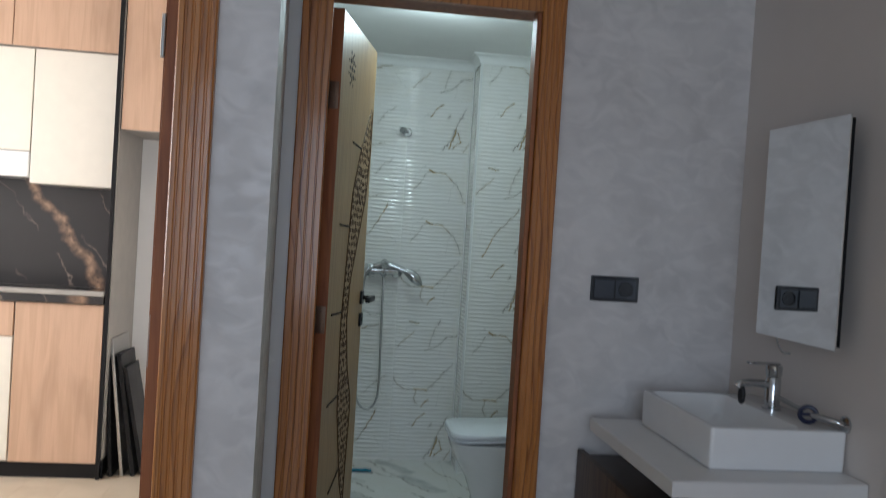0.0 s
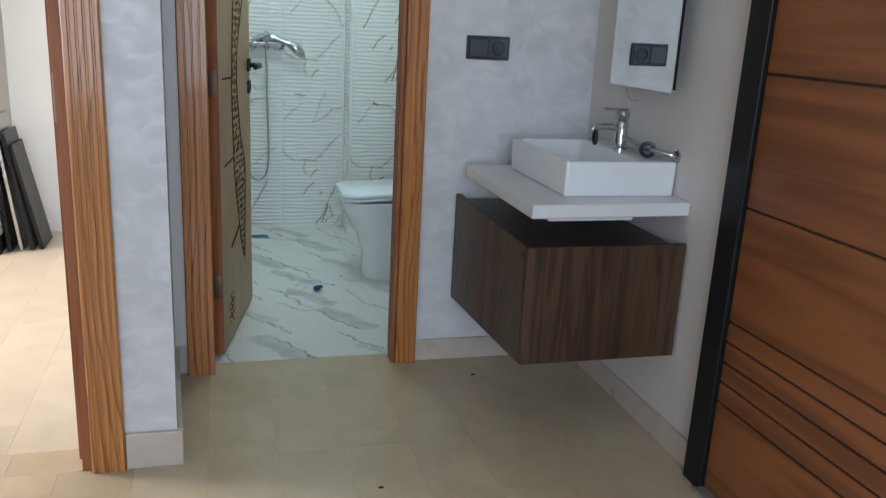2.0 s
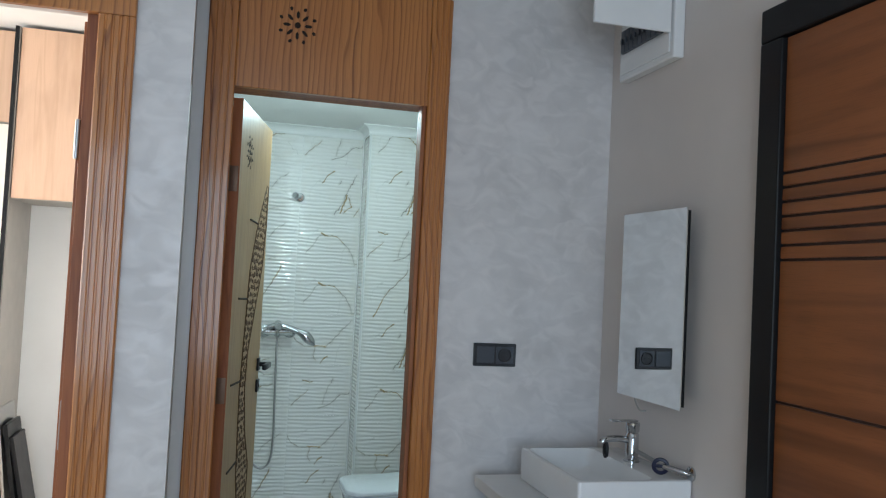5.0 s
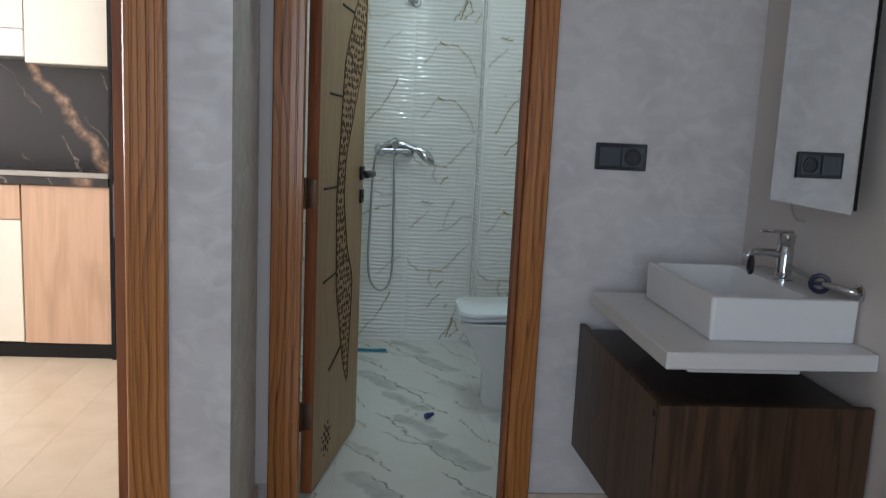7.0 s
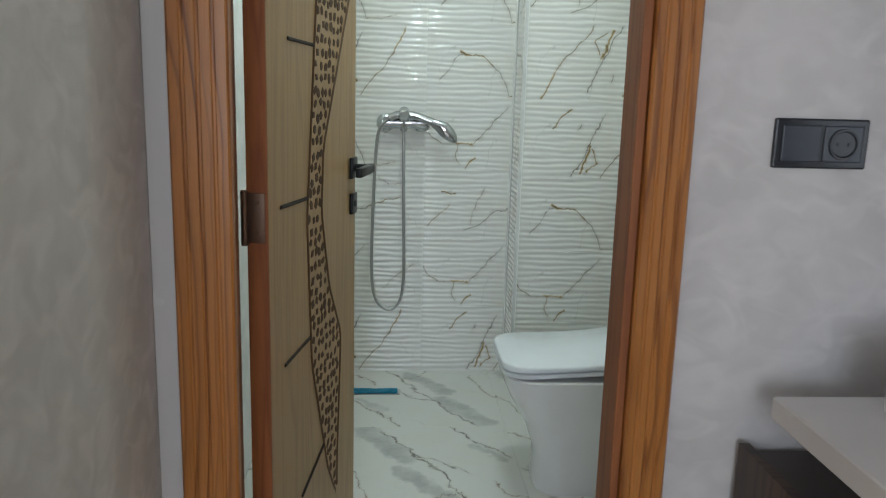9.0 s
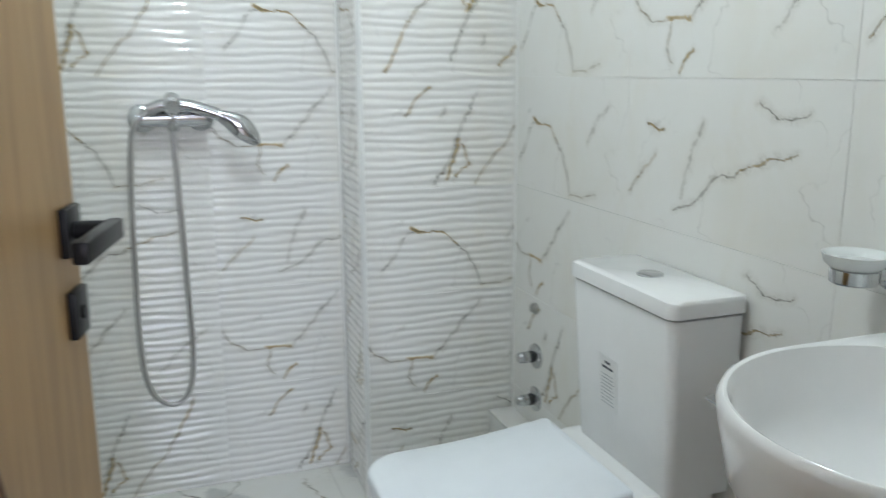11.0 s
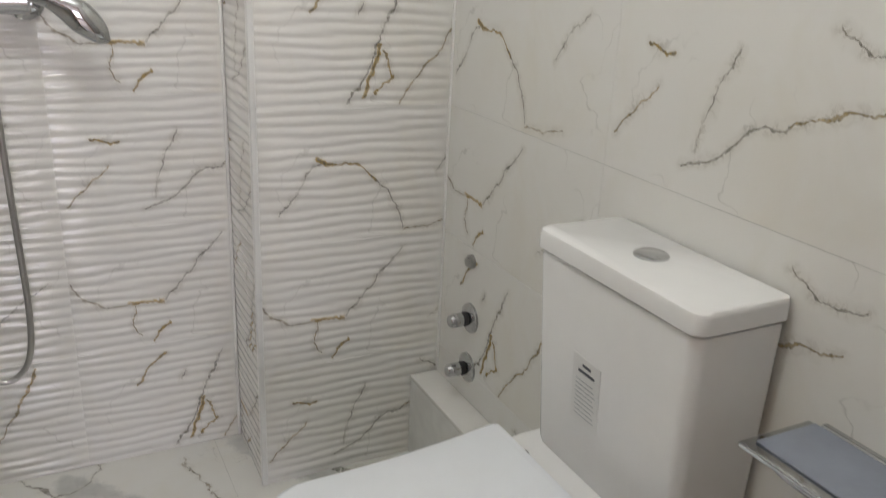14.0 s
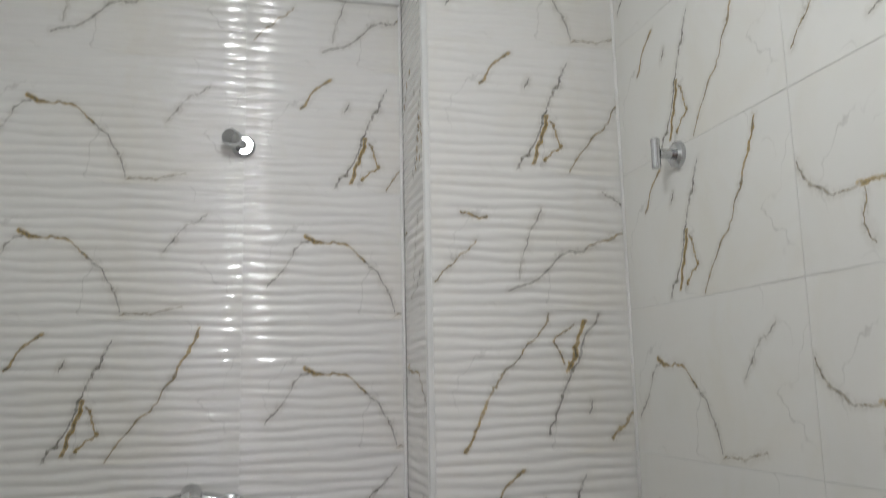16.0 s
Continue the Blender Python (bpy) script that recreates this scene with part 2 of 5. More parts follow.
def hall_tile(name, tones=((0.47, 0.365, 0.23), (0.55, 0.435, 0.285), (0.61, 0.505, 0.35))):
    n = Nodes(name)
    p = n.coords()
    r = n.node("ObjectInfo", out=5)
    shift = n.node("CombineXYZ", i0=n.math("MULTIPLY", r, 37.0), i1=n.math("MULTIPLY", r, 91.0), i2=0.0)
    q = n.vec("ADD", p, shift)
    cloud = n.noise(q, 5, 5, 0.6, 0.5)
    fine = n.noise(q, 60, 3)
    c = n.ramp(cloud, (0.25, tones[0]), (0.5, tones[1]), (0.75, tones[2]))
    tone = n.math("ADD", n.math("MULTIPLY", r, 0.09), 0.955)
    c = n.mix(1.0, c, n.node("CombineXYZ", i0=tone, i1=tone, i2=tone), "MULTIPLY")
    c = n.mix(n.math("MULTIPLY", n.grey(fine, (0.55, 0.0), (0.75, 1.0)), 0.25), c, (0.60, 0.52, 0.40))
    n.bump(fine, 0.03, 0.002)
    return n.done(c, n.math("ADD", n.math("MULTIPLY", cloud, 0.2), 0.22))


# the printed veins of the wall tiles, in metres across (0 to 0.6) and up (0 to 0.3)
ARCH = [
    (0.0, 0.0028, ((0.055, 0.075), (0.085, 0.115), (0.120, 0.160), (0.155, 0.187))),
    (0.9, 0.0085, ((0.142, 0.192), (0.162, 0.184), (0.176, 0.183))),
    (0.5, 0.0032, ((0.176, 0.183), (0.235, 0.176), (0.280, 0.135))),
    (0.0, 0.0024, ((0.280, 0.135), (0.325, 0.075), (0.345, 0.020))),
    (0.2, 0.0024, ((0.345, 0.012), (0.400, 0.016), (0.470, 0.026))),
    (0.0, 0.0015, ((0.430, 0.150), (0.480, 0.210), (0.520, 0.240))),
]
SLASH = [
    (0.0, 0.0034, ((0.180, 0.005), (0.225, 0.080), (0.262, 0.165), (0.305, 0.255))),
    (0.95, 0.0075, ((0.215, 0.025), (0.240, 0.090), (0.255, 0.130))),
    (0.6, 0.0030, ((0.262, 0.115), (0.285, 0.060), (0.240, 0.030))),
    (0.3, 0.0034, ((0.295, 0.010), (0.330, 0.060), (0.400, 0.130), (0.440, 0.190))),
    (0.85, 0.0055, ((0.440, 0.190), (0.462, 0.240), (0.485, 0.285))),
    (0.5, 0.0050, ((0.095, 0.195), (0.125, 0.235), (0.165, 0.270))),
    (0.0, 0.0020, ((0.205, 0.190), (0.215, 0.215))),
]
SMILE = [
    (0.1, 0.0038, ((0.004, 0.178), (0.025, 0.140), (0.070, 0.112))),
    (0.2, 0.0030, ((0.070, 0.112), (0.125, 0.108))),
    (0.92, 0.0080, ((0.125, 0.112), (0.205, 0.112))),
    (0.0, 0.0026, ((0.210, 0.115), (0.260, 0.170), (0.300, 0.215), (0.345, 0.262))),
    (0.3, 0.0020, ((0.135, 0.105), (0.130, 0.060), (0.150, 0.030))),
    (0.8, 0.0065, ((0.175, 0.010), (0.195, 0.030), (0.215, 0.055))),
    (0.0, 0.0020, ((0.430, 0.080), (0.500, 0.150), (0.560, 0.185))),
]
DRIFT = [
    (0.0, 0.0028, ((0.180, 0.040), (0.240, 0.070), (0.300, 0.115), (0.360, 0.135))),
    (0.3, 0.0026, ((0.360, 0.135), (0.420, 0.160), (0.500, 0.180))),
    (0.0, 0.0016, ((0.200, 0.070), (0.230, 0.160), (0.260, 0.220))),
    (0.6, 0.0050, ((0.080, 0.205), (0.110, 0.190), (0.130, 0.200))),
    (0.0, 0.0020, ((0.400, 0.260), (0.450, 0.235), (0.520, 0.250))),
    (0.4, 0.0024, ((0.020, 0.060), (0.060, 0.110), (0.110, 0.150))),
]
M_ARCH = marble("glazed_marble_arch", ARCH)
M_SLASH = marble("glazed_marble_slash", [(s, w, tuple((x + 0.028, y) for x, y in pts)) for s, w, pts in SLASH])
# the same print on a tile laid upside down
M_SLASH_TURNED = marble("glazed_marble_slash_turned", [(s, w, tuple((0.56 - x, 0.3 - y) for x, y in pts)) for s, w, pts in SLASH])
M_SMILE = marble("glazed_marble_smile", SMILE)
M_DRIFT = marble("glazed_marble_drift", DRIFT)
FLOOR_VEINS = [
    (0.0, 0.0065, ((0.10, 0.60), (0.19, 0.48), (0.25, 0.36), (0.34, 0.22), (0.38, 0.10), (0.46, 0.00))),
    (0.0, 0.0036, ((0.25, 0.36), (0.35, 0.31), (0.42, 0.22))),
    (0.0, 0.0050, ((0.40, 0.60), (0.47, 0.47), (0.59, 0.35))),
    (0.1, 0.0036, ((0.00, 0.31), (0.06, 0.20), (0.09, 0.06))),
    (0.0, 0.0030, ((0.38, 0.10), (0.30, 0.06), (0.27, 0.00))),
    (0.2, 0.0030, ((0.50, 0.17), (0.54, 0.09), (0.60, 0.06))),
]
FLOOR_CLOUDS = [
    (0.065, 0.70, ((0.07, 0.56), (0.22, 0.34))),
    (0.060, 0.62, ((0.20, 0.25), (0.35, 0.06))),
    (0.040, 0.45, ((0.46, 0.44), (0.56, 0.33))),
]
FLOOR_LOOK = dict(base=(0.79, 0.785, 0.75), rough=0.07, ink=(0.10, 0.098, 0.09), strength=1.2, plane="xy", swell=2.0)
turned_tile = lambda rows: [(a, b, tuple((0.6 - x, 0.6 - y) for x, y in pts)) for a, b, pts in rows]
M_FLOOR_BATH = marble("polished_marble_floor", FLOOR_VEINS, soft=FLOOR_CLOUDS, **FLOOR_LOOK)
# the same print on a tile laid the other way round
M_FLOOR_BATH_TURNED = marble("polished_marble_floor_turned", turned_tile(FLOOR_VEINS), soft=turned_tile(FLOOR_CLOUDS), **FLOOR_LOOK)
M_GROUT = plain("white_grout", (0.82, 0.81, 0.785), 0.7)
M_BED = plain("beige_grout", (0.42, 0.34, 0.23), 0.8)
M_TRIM = plain("grey_white_corner_trim", (0.72, 0.72, 0.70), 0.3)
M_STUCCO = stucco("pearl_stucco", (0.72, 0.695, 0.685))
M_PLAIN_WALL = plain("warm_grey_paint", (0.70, 0.637, 0.592), 0.6, vary=0.03, scale=3, relief=0.06)
M_CEIL = plain("white_ceiling_paint", (0.80, 0.80, 0.78), 0.7, vary=0.03, scale=3)
M_WHITE = plain("white_gloss_paint", (0.84, 0.86, 0.88), 0.25, vary=0.02, scale=3)
M_PINE = pine("varnished_pine", (0.56, 0.226, 0.057), (0.18, 0.054, 0.012))
M_PINE_EDGE = wood("red_pine_edge", (0.34, 0.115, 0.035), (0.20, 0.055, 0.018), "z", 20, 0.52, 0.7)
M_LEAF = wood("pale_ash_leaf", (0.40, 0.245, 0.104), (0.305, 0.176, 0.072), "z", 22, 0.42, 0.7)
M_FRET = plain("brown_cut_fretwork", (0.075, 0.036, 0.015), 0.8, vary=0.35, scale=60)
M_FRET_EDGE = plain("dark_brown_groove", (0.105, 0.056, 0.023), 0.6, vary=0.15)
M_CARVED = plain("dark_brown_carving", (0.022, 0.012, 0.007), 0.85)
M_WALNUT = wood("dark_walnut", (0.086, 0.045, 0.022), (0.032, 0.015, 0.007), "z", 18, 0.42, 0.9, knots=0.7)
M_WALNUT_TOP = plain("black_brown_board", (0.035, 0.022, 0.016), 0.35)
M_TEAK = wood("red_brown_teak", (0.235, 0.080, 0.025), (0.118, 0.036, 0.011), "y", 5, 0.36, 0.75, knots=0.4)
M_GROOVE = plain("groove_shadow_brown", (0.03, 0.012, 0.007), 0.7)
M_BLACK = plain("black_lacquer", (0.012, 0.012, 0.013), 0.35)
M_BLACK.node_tree.nodes["Principled BSDF"].inputs["Specular IOR Level"].default_value = 0.2
M_OAK = wood("light_oak_laminate", (0.60, 0.40, 0.275), (0.50, 0.325, 0.21), "z", 12, 0.4, 0.6, knots=0.3)
M_CREAM = plain("cream_gloss_laminate", (0.80, 0.76, 0.66), 0.2, vary=0.02)
M_CERAMIC = plain("white_ceramic", (0.85, 0.85, 0.845), 0.10, vary=0.015, relief=0.0)
M_SEAT = plain("white_seat_plastic", (0.85, 0.885, 0.925), 0.2, vary=0.015, relief=0.0)
M_COUNTER = plain("white_solid_counter", (0.78, 0.77, 0.755), 0.32, vary=0.02, relief=0.0)
M_CHROME = glossy_metal("chrome", (0.57, 0.58, 0.59), 0.05)
M_STEEL = glossy_metal("brushed_steel", (0.46, 0.455, 0.44), 0.26)
M_BRASS = glossy_metal("dull_hinge_steel", (0.22, 0.15, 0.11), 0.5)
M_SWITCH = plain("anthracite_plastic", (0.014, 0.016, 0.021), 0.3, vary=0.04)
M_SWITCH_IN = plain("grey_plastic", (0.055, 0.064, 0.080), 0.35, vary=0.04)
M_SKIRT = plain("beige_skirting_tile", (0.60, 0.50, 0.42), 0.3)
M_HALL = hall_tile("beige_stone_tile")
# same tile as the hall; the kitchen's daylight is put into paler tones
M_KITCHEN_TILE_LIT = hall_tile("daylit_stone_tile", ((0.50, 0.415, 0.30), (0.57, 0.48, 0.36), (0.62, 0.53, 0.41)))
M_BLUE = plain("blue_film", (0.02, 0.36, 0.55), 0.25, vary=0.25, scale=60)
M_BLUE_CAP = plain("dark_blue_plastic", (0.012, 0.03, 0.16), 0.35)
M_FILM = plain("pinkish_film_on_steel", (0.42, 0.33, 0.29), 0.35)
M_NAVY = plain("navy_plastic", (0.012, 0.016, 0.05), 0.4)
M_GREY_FILM = plain("grey_blue_film", (0.27, 0.30, 0.36), 0.3, vary=0.1)
M_PAPER = plain("white_label_paper", (0.74, 0.74, 0.73), 0.5, vary=0.02)
M_INK = plain("grey_print", (0.42, 0.43, 0.45), 0.6)
M_GREYBOARD = plain("grey_board", (0.36, 0.34, 0.31), 0.5)
M_ALU = plain("aluminium_strip", (0.5, 0.5, 0.5), 0.3, metal=0.7)
M_FROST = plain("frosted_white_glass", (0.70, 0.72, 0.71), 0.25, vary=0.03)
M_RUBBER = plain("black_rubber", (0.015, 0.015, 0.017), 0.5)


def mirror_material(name):
    n = Nodes(name)
    f = n.noise(n.coords(), 8, 3)
    return n.done((0.86, 0.88, 0.88), n.math("MULTIPLY", f, 0.03), 1.0)


def splash_material(name):
    n = Nodes(name)
    p = n.coords()
    warp = n.noise(p, 6, 4, 0.6, out=1)
    q = n.vec("ADD", p, n.vec("MULTIPLY", warp, (0.16, 0.16, 0.16)))
    d = n.vec("DOT_PRODUCT", q, (0.80, 0.0, 0.60), out=1)
    thick = n.math("ABSOLUTE", n.math("SUBTRACT", d, -0.165))
    f = n.math("MULTIPLY", n.grey(thick, (0.0, 1.0), (0.042, 0.0)), n.grey(n.noise(p, 22, 4), (0.35, 0.2), (0.6, 1.0)))
    lines = n.math("ABSOLUTE", n.math("SUBTRACT", n.math("FRACT", n.math("MULTIPLY", d, 5.3)), 0.5))
    g = n.math("MULTIPLY", n.grey(lines, (0.0, 1.0), (0.03, 0.0)), n.grey(n.noise(p, 5, 3), (0.45, 0.0), (0.65, 0.7)))
    c = n.mix(f, (0.028, 0.027, 0.028), (0.40, 0.25, 0.16))
    c = n.mix(g, c, (0.34, 0.27, 0.22))
    return n.done(c, 0.22)


M_MIRROR, M_SPLASH = mirror_material("silvered_mirror"), splash_material("black_gold_marble")


# ---- shaping helpers ----
def box(bm, x0, x1, y0, y1, z0, z1, bevel=0.0, seg=2):
    made = bmesh.ops.create_cube(bm, size=1.0, matrix=Matrix.Translation(((x0 + x1) / 2, (y0 + y1) / 2, (z0 + z1) / 2)) @ Matrix.Diagonal((x1 - x0, y1 - y0, z1 - z0, 1)))
    if bevel:
        edges = list({e for v in made["verts"] for e in v.link_edges})
        bmesh.ops.bevel(bm, geom=edges, offset=bevel, segments=seg, affect="EDGES", profile=0.5)
    return bm


def boxes(*items, bevel=0.0, seg=2):
    bm = bmesh.new()
    for i in items:
        box(bm, *i, bevel=bevel, seg=seg)
    return bm


def loft(bm, rings, cap=(True, True)):
    rows = [[bm.verts.new(p) for p in ring] for ring in rings]
    n = len(rows[0])
    for a, b in zip(rows, rows[1:]):
        for i in range(n):
            bm.faces.new((a[i], a[(i + 1) % n], b[(i + 1) % n], b[i]))
    if cap[0]:
        bm.faces.new(rows[0][::-1])
    if cap[1]:
        bm.faces.new(rows[-1])
    return bm


def turned(bm, axis_from, axis_to, profile, n=24):
    """A turned body: profile of (share of the way, radius)."""
    a, b = Vector(axis_from), Vector(axis_to)
    w = (b - a).normalized()
    u = w.orthogonal().normalized()
    v = w.cross(u)
    return loft(bm, [[a + (b - a) * s + (u * math.cos(k * math.tau / n) + v * math.sin(k * math.tau / n)) * r for k in range(n)] for s, r in profile])


def rod(bm, a, b, r, n=20, edge=0.0015):
    length = (Vector(b) - Vector(a)).length
    e = min(edge, length / 4, r / 2) / length
    return turned(bm, a, b, ((0, r - e * length), (e, r), (1 - e, r), (1, r - e * length)), n)


def tube(bm, pts, r, n=12, steps=8):
    pts = [Vector(p) for p in pts]
    ext = [2 * pts[0] - pts[1], *pts, 2 * pts[-1] - pts[-2]]
    path = []
    for i in range(1, len(ext) - 2):
        p0, p1, p2, p3 = ext[i - 1 : i + 3]
        for k in range(steps):
            t = k / steps
            path.append(0.5 * (2 * p1 + (p2 - p0) * t + (2 * p0 - 5 * p1 + 4 * p2 - p3) * t * t + (3 * p1 - p0 - 3 * p2 + p3) * t ** 3))
    path.append(pts[-1])
    u = (path[1] - path[0]).orthogonal().normalized()
    rings = []
    for i, p in enumerate(path):
        w = (path[min(i + 1, len(path) - 1)] - path[max(i - 1, 0)]).normalized()
        u = (u - w * u.dot(w)).normalized()
        v = w.cross(u)
        rings.append([p + (u * math.cos(k * math.tau / n) + v * math.sin(k * math.tau / n)) * r for k in range(n)])
    return loft(bm, rings)


def rounded(x0, x1, y0, y1, radii, seg=6):
    """A rectangle's outline, with a radius for each corner: (x1, y1), (x0, y1), (x0, y0), (x1, y0)."""
    out = []
    corners = ((x1, y1, -1, -1, 0), (x0, y1, 1, -1, 90), (x0, y0, 1, 1, 180), (x1, y0, -1, 1, 270))
    for (cx, cy, sx, sy, start), r in zip(corners, radii):
        for k in range(seg + 1):
            a = radians(start + 90 * k / seg)
            out.append((cx + sx * r + r * math.cos(a), cy + sy * r + r * math.sin(a)))
    return out


def world_of(ob):
    m = ob.matrix_basis.copy()
    while ob.parent:
        m = ob.parent.matrix_basis @ ob.matrix_parent_inverse @ m
        ob = ob.parent
    return m


def part(name, bm, material, parent=None, label="", smooth=False):
    me = bpy.data.meshes.new(name)
    bmesh.ops.recalc_face_normals(bm, faces=bm.faces)
    bm.to_mesh(me)
    bm.free()
    me.materials.append(material)
    if smooth:
        me.shade_smooth()
        me.set_sharp_from_angle(angle=radians(38))
    ob = new(name, me)
    if parent:
        ob.parent = parent
        ob.matrix_parent_inverse = world_of(parent).inverted()
    if label:
        ob["label"] = label
    return ob


def thing(name, base, label, category, group="", kind=""):
    ob = new(name)
    ob.empty_display_size = 0.05
    ob.location = base
    return tagged(ob, label, category, group, kind)


def structure(name, bm, material, label, category):
    return tagged(part(name, bm, material), label, category, kind="structure")


# ---- the setting ----
HALL_CEIL, BATH_CEIL = 2.62, 2.33
FACE = 2.615      # hall face of the bathroom's door wall
BACK, COL, SIDE, RIGHT, LEFT = 4.75, 4.51, 0.947, 1.40, -0.02

floor_hall = structure("floor_hall", boxes((-1.80, 1.70, -2.60, 2.115, -0.12, -0.008), (0.045, 1.70, 2.115, 2.69, -0.12, -0.008)), M_BED, "beige stone tile floor of the hall", "floor")
floor_kitchen = structure("floor_kitchen", boxes((-3.10, -0.20, 2.115, 4.70, -0.12, -0.008)), M_BED, "beige stone tile floor of the kitchen, coloured paler for its daylight", "floor")
floor_bathroom = structure("floor_bathroom", boxes((LEFT - 0.12, RIGHT + 0.12, 2.69, 4.90, -0.12, -0.008)), M_GROUT, "white polished marble tile floor with grey veins", "floor")

# door wall of the bathroom with its opening
wall_bathroom_door = structure("wall_bathroom_door", boxes((-0.13, 0.150, FACE, 2.735, 0, HALL_CEIL), (0.875, 1.56, FACE, 2.735, 0, HALL_CEIL), (0.150, 0.875, FACE, 2.735, 2.093, HALL_CEIL)), M_STUCCO, "pearly white trowelled stucco wall with a doorway", "wall")
# entrance wall with its opening
wall_entrance = structure("wall_entrance", boxes((1.56, 1.75, 1.64, 2.735, 0, HALL_CEIL), (1.56, 1.75, -2.60, 0.62, 0, HALL_CEIL), (1.56, 1.75, 0.62, 1.64, 2.12, HALL_CEIL)), M_PLAIN_WALL, "smooth warm grey painted wall beside the entrance", "wall")
# the pier between kitchen doorway and bathroom door, its side slightly out of square
bm = bmesh.new()
plan = ((-0.135, 1.99), (0.078, 1.99), (0.045, FACE), (-0.135, FACE))
loft(bm, [[Vector((x, y, z)) for x, y in plan] for z in (0, HALL_CEIL)])
wall_pier = structure("wall_pier", bm, M_STUCCO, "white stucco pier beside the kitchen doorway", "wall")
wall_kitchen_door = structure("wall_kitchen_door", boxes((-1.80, -1.09, 1.99, 2.115, 0, HALL_CEIL), (-1.09, -0.135, 1.99, 2.115, 2.09, HALL_CEIL)), M_STUCCO, "white stucco wall round the kitchen doorway", "wall")
# unseen walls added to close the hall; the opening is placed for its lamp
wall_hall_left = structure("wall_hall_left", boxes((-1.92, -1.80, -2.60, 2.115, 0, HALL_CEIL)), M_STUCCO, "unseen plain stucco wall added to close the hall", "wall")
wall_hall_back = structure("wall_hall_back", boxes((-1.92, -1.0, -2.72, -2.60, 0, HALL_CEIL), (0.80, 1.75, -2.72, -2.60, 0, HALL_CEIL), (-1.0, 0.80, -2.72, -2.60, 0, 0.55), (-1.0, 0.80, -2.72, -2.60, 2.35, HALL_CEIL)), M_STUCCO, "unseen plain white wall with an opening added for daylight", "wall")
ceiling_hall = structure("ceiling_hall", boxes((-1.92, 1.75, -2.72, 2.735, HALL_CEIL, HALL_CEIL + 0.1)), M_CEIL, "flat white hall ceiling", "ceiling")
# kitchen shell
wall_kitchen_back = structure("wall_kitchen_back", boxes((-3.22, -0.14, 4.70, 4.82, 0, HALL_CEIL)), M_CEIL, "off-white kitchen back wall", "wall")
wall_kitchen_left = structure("wall_kitchen_left", boxes((-3.22, -3.10, 2.115, 2.50, 0, HALL_CEIL), (-3.22, -3.10, 3.90, 4.70, 0, HALL_CEIL), (-3.22, -3.10, 2.50, 3.90, 0, 0.95), (-3.22, -3.10, 2.50, 3.90, 2.25, HALL_CEIL)), M_CEIL, "off-white kitchen wall with a window opening", "wall")
wall_kitchen_front = structure("wall_kitchen_front", boxes((-3.22, -1.92, 1.99, 2.115, 0, HALL_CEIL)), M_CEIL, "off-white kitchen front wall", "wall")
ceiling_kitchen = structure("ceiling_kitchen", boxes((-3.22, -0.14, 2.735, 4.82, HALL_CEIL, HALL_CEIL + 0.1), (-3.22, -1.92, 1.99, 2.735, HALL_CEIL, HALL_CEIL + 0.1)), M_CEIL, "flat white kitchen ceiling", "ceiling")
# bathroom shell; its tiles are laid further down
wall_bathroom_left = structure("wall_bathroom_left", boxes((LEFT - 0.12, LEFT, 2.735, BACK + 0.01, 0, HALL_CEIL)), M_GROUT, "marble tiled bathroom wall behind the open door", "wall")
wall_bathroom_back = structure("wall_bathroom_back", boxes((LEFT - 0.12, RIGHT + 0.13, BACK + 0.0042, BACK + 0.13, 0, HALL_CEIL)), M_GROUT, "white ribbed marble tiled shower wall", "wall")
wall_bathroom_shaft = structure("wall_bathroom_shaft", boxes((SIDE + 0.0042, RIGHT + 0.01, COL + 0.0042, BACK + 0.003, 0, HALL_CEIL)), M_GROUT, "boxed pipe shaft clad in ribbed marble tiles", "wall")
wall_bathroom_right = structure("wall_bathroom_right", boxes((RIGHT + 0.0022, RIGHT + 0.13, 2.735, BACK + 0.01, 0, HALL_CEIL)), M_GROUT, "smooth white marble tiled wall with gold veins", "wall")
ceiling_bathroom = structure("ceiling_bathroom", boxes((LEFT, RIGHT + 0.009, 2.736, BACK + 0.009, BATH_CEIL, BATH_CEIL + 0.08)), M_CEIL, "lowered white bathroom ceiling", "ceiling")
bm = bmesh.new()
cove = [(0.001, 0.001), (0.050, 0.001), (0.050, 0.008)] + [(0.050 - 0.040 * math.sin(a), 0.048 - 0.040 * math.cos(a)) for a in [k * math.pi / 12 for k in range(7)]] + [(0.008, 0.054), (0.001, 0.054)]
loft(bm, [[Vector((x, BACK - out, BATH_CEIL - down)) for out, down in cove] for x in (LEFT, SIDE - 0.001)])
# mitred round the shaft's corner
loft(bm, [[Vector((RIGHT - 0.001 if far else SIDE - out, COL - out, BATH_CEIL - down)) for out, down in cove] for far in (0, 1)])
loft(bm, [[Vector((SIDE - out, BACK - 0.05 if far else COL - out, BATH_CEIL - down)) for out, down in cove] for far in (0, 1)])
for x, side, y1 in ((RIGHT, 1, COL - 0.05), (LEFT, -1, BACK - 0.05)):
    loft(bm, [[Vector((x - side * out, y, BATH_CEIL - down - 0.0003)) for out, down in cove] for y in (2.74, y1)])
cornice = structure("trim_cornice", bm, M_CEIL, "white plaster cornice under the bathroom ceiling", "trim")
corner_trim = structure("trim_shaft_corner", boxes((SIDE - 0.004, SIDE + 0.010, COL - 0.004, COL + 0.010, 0.0, BATH_CEIL - 0.04), bevel=0.003), M_TRIM, "pale grey tile corner trim on the pipe shaft", "trim")

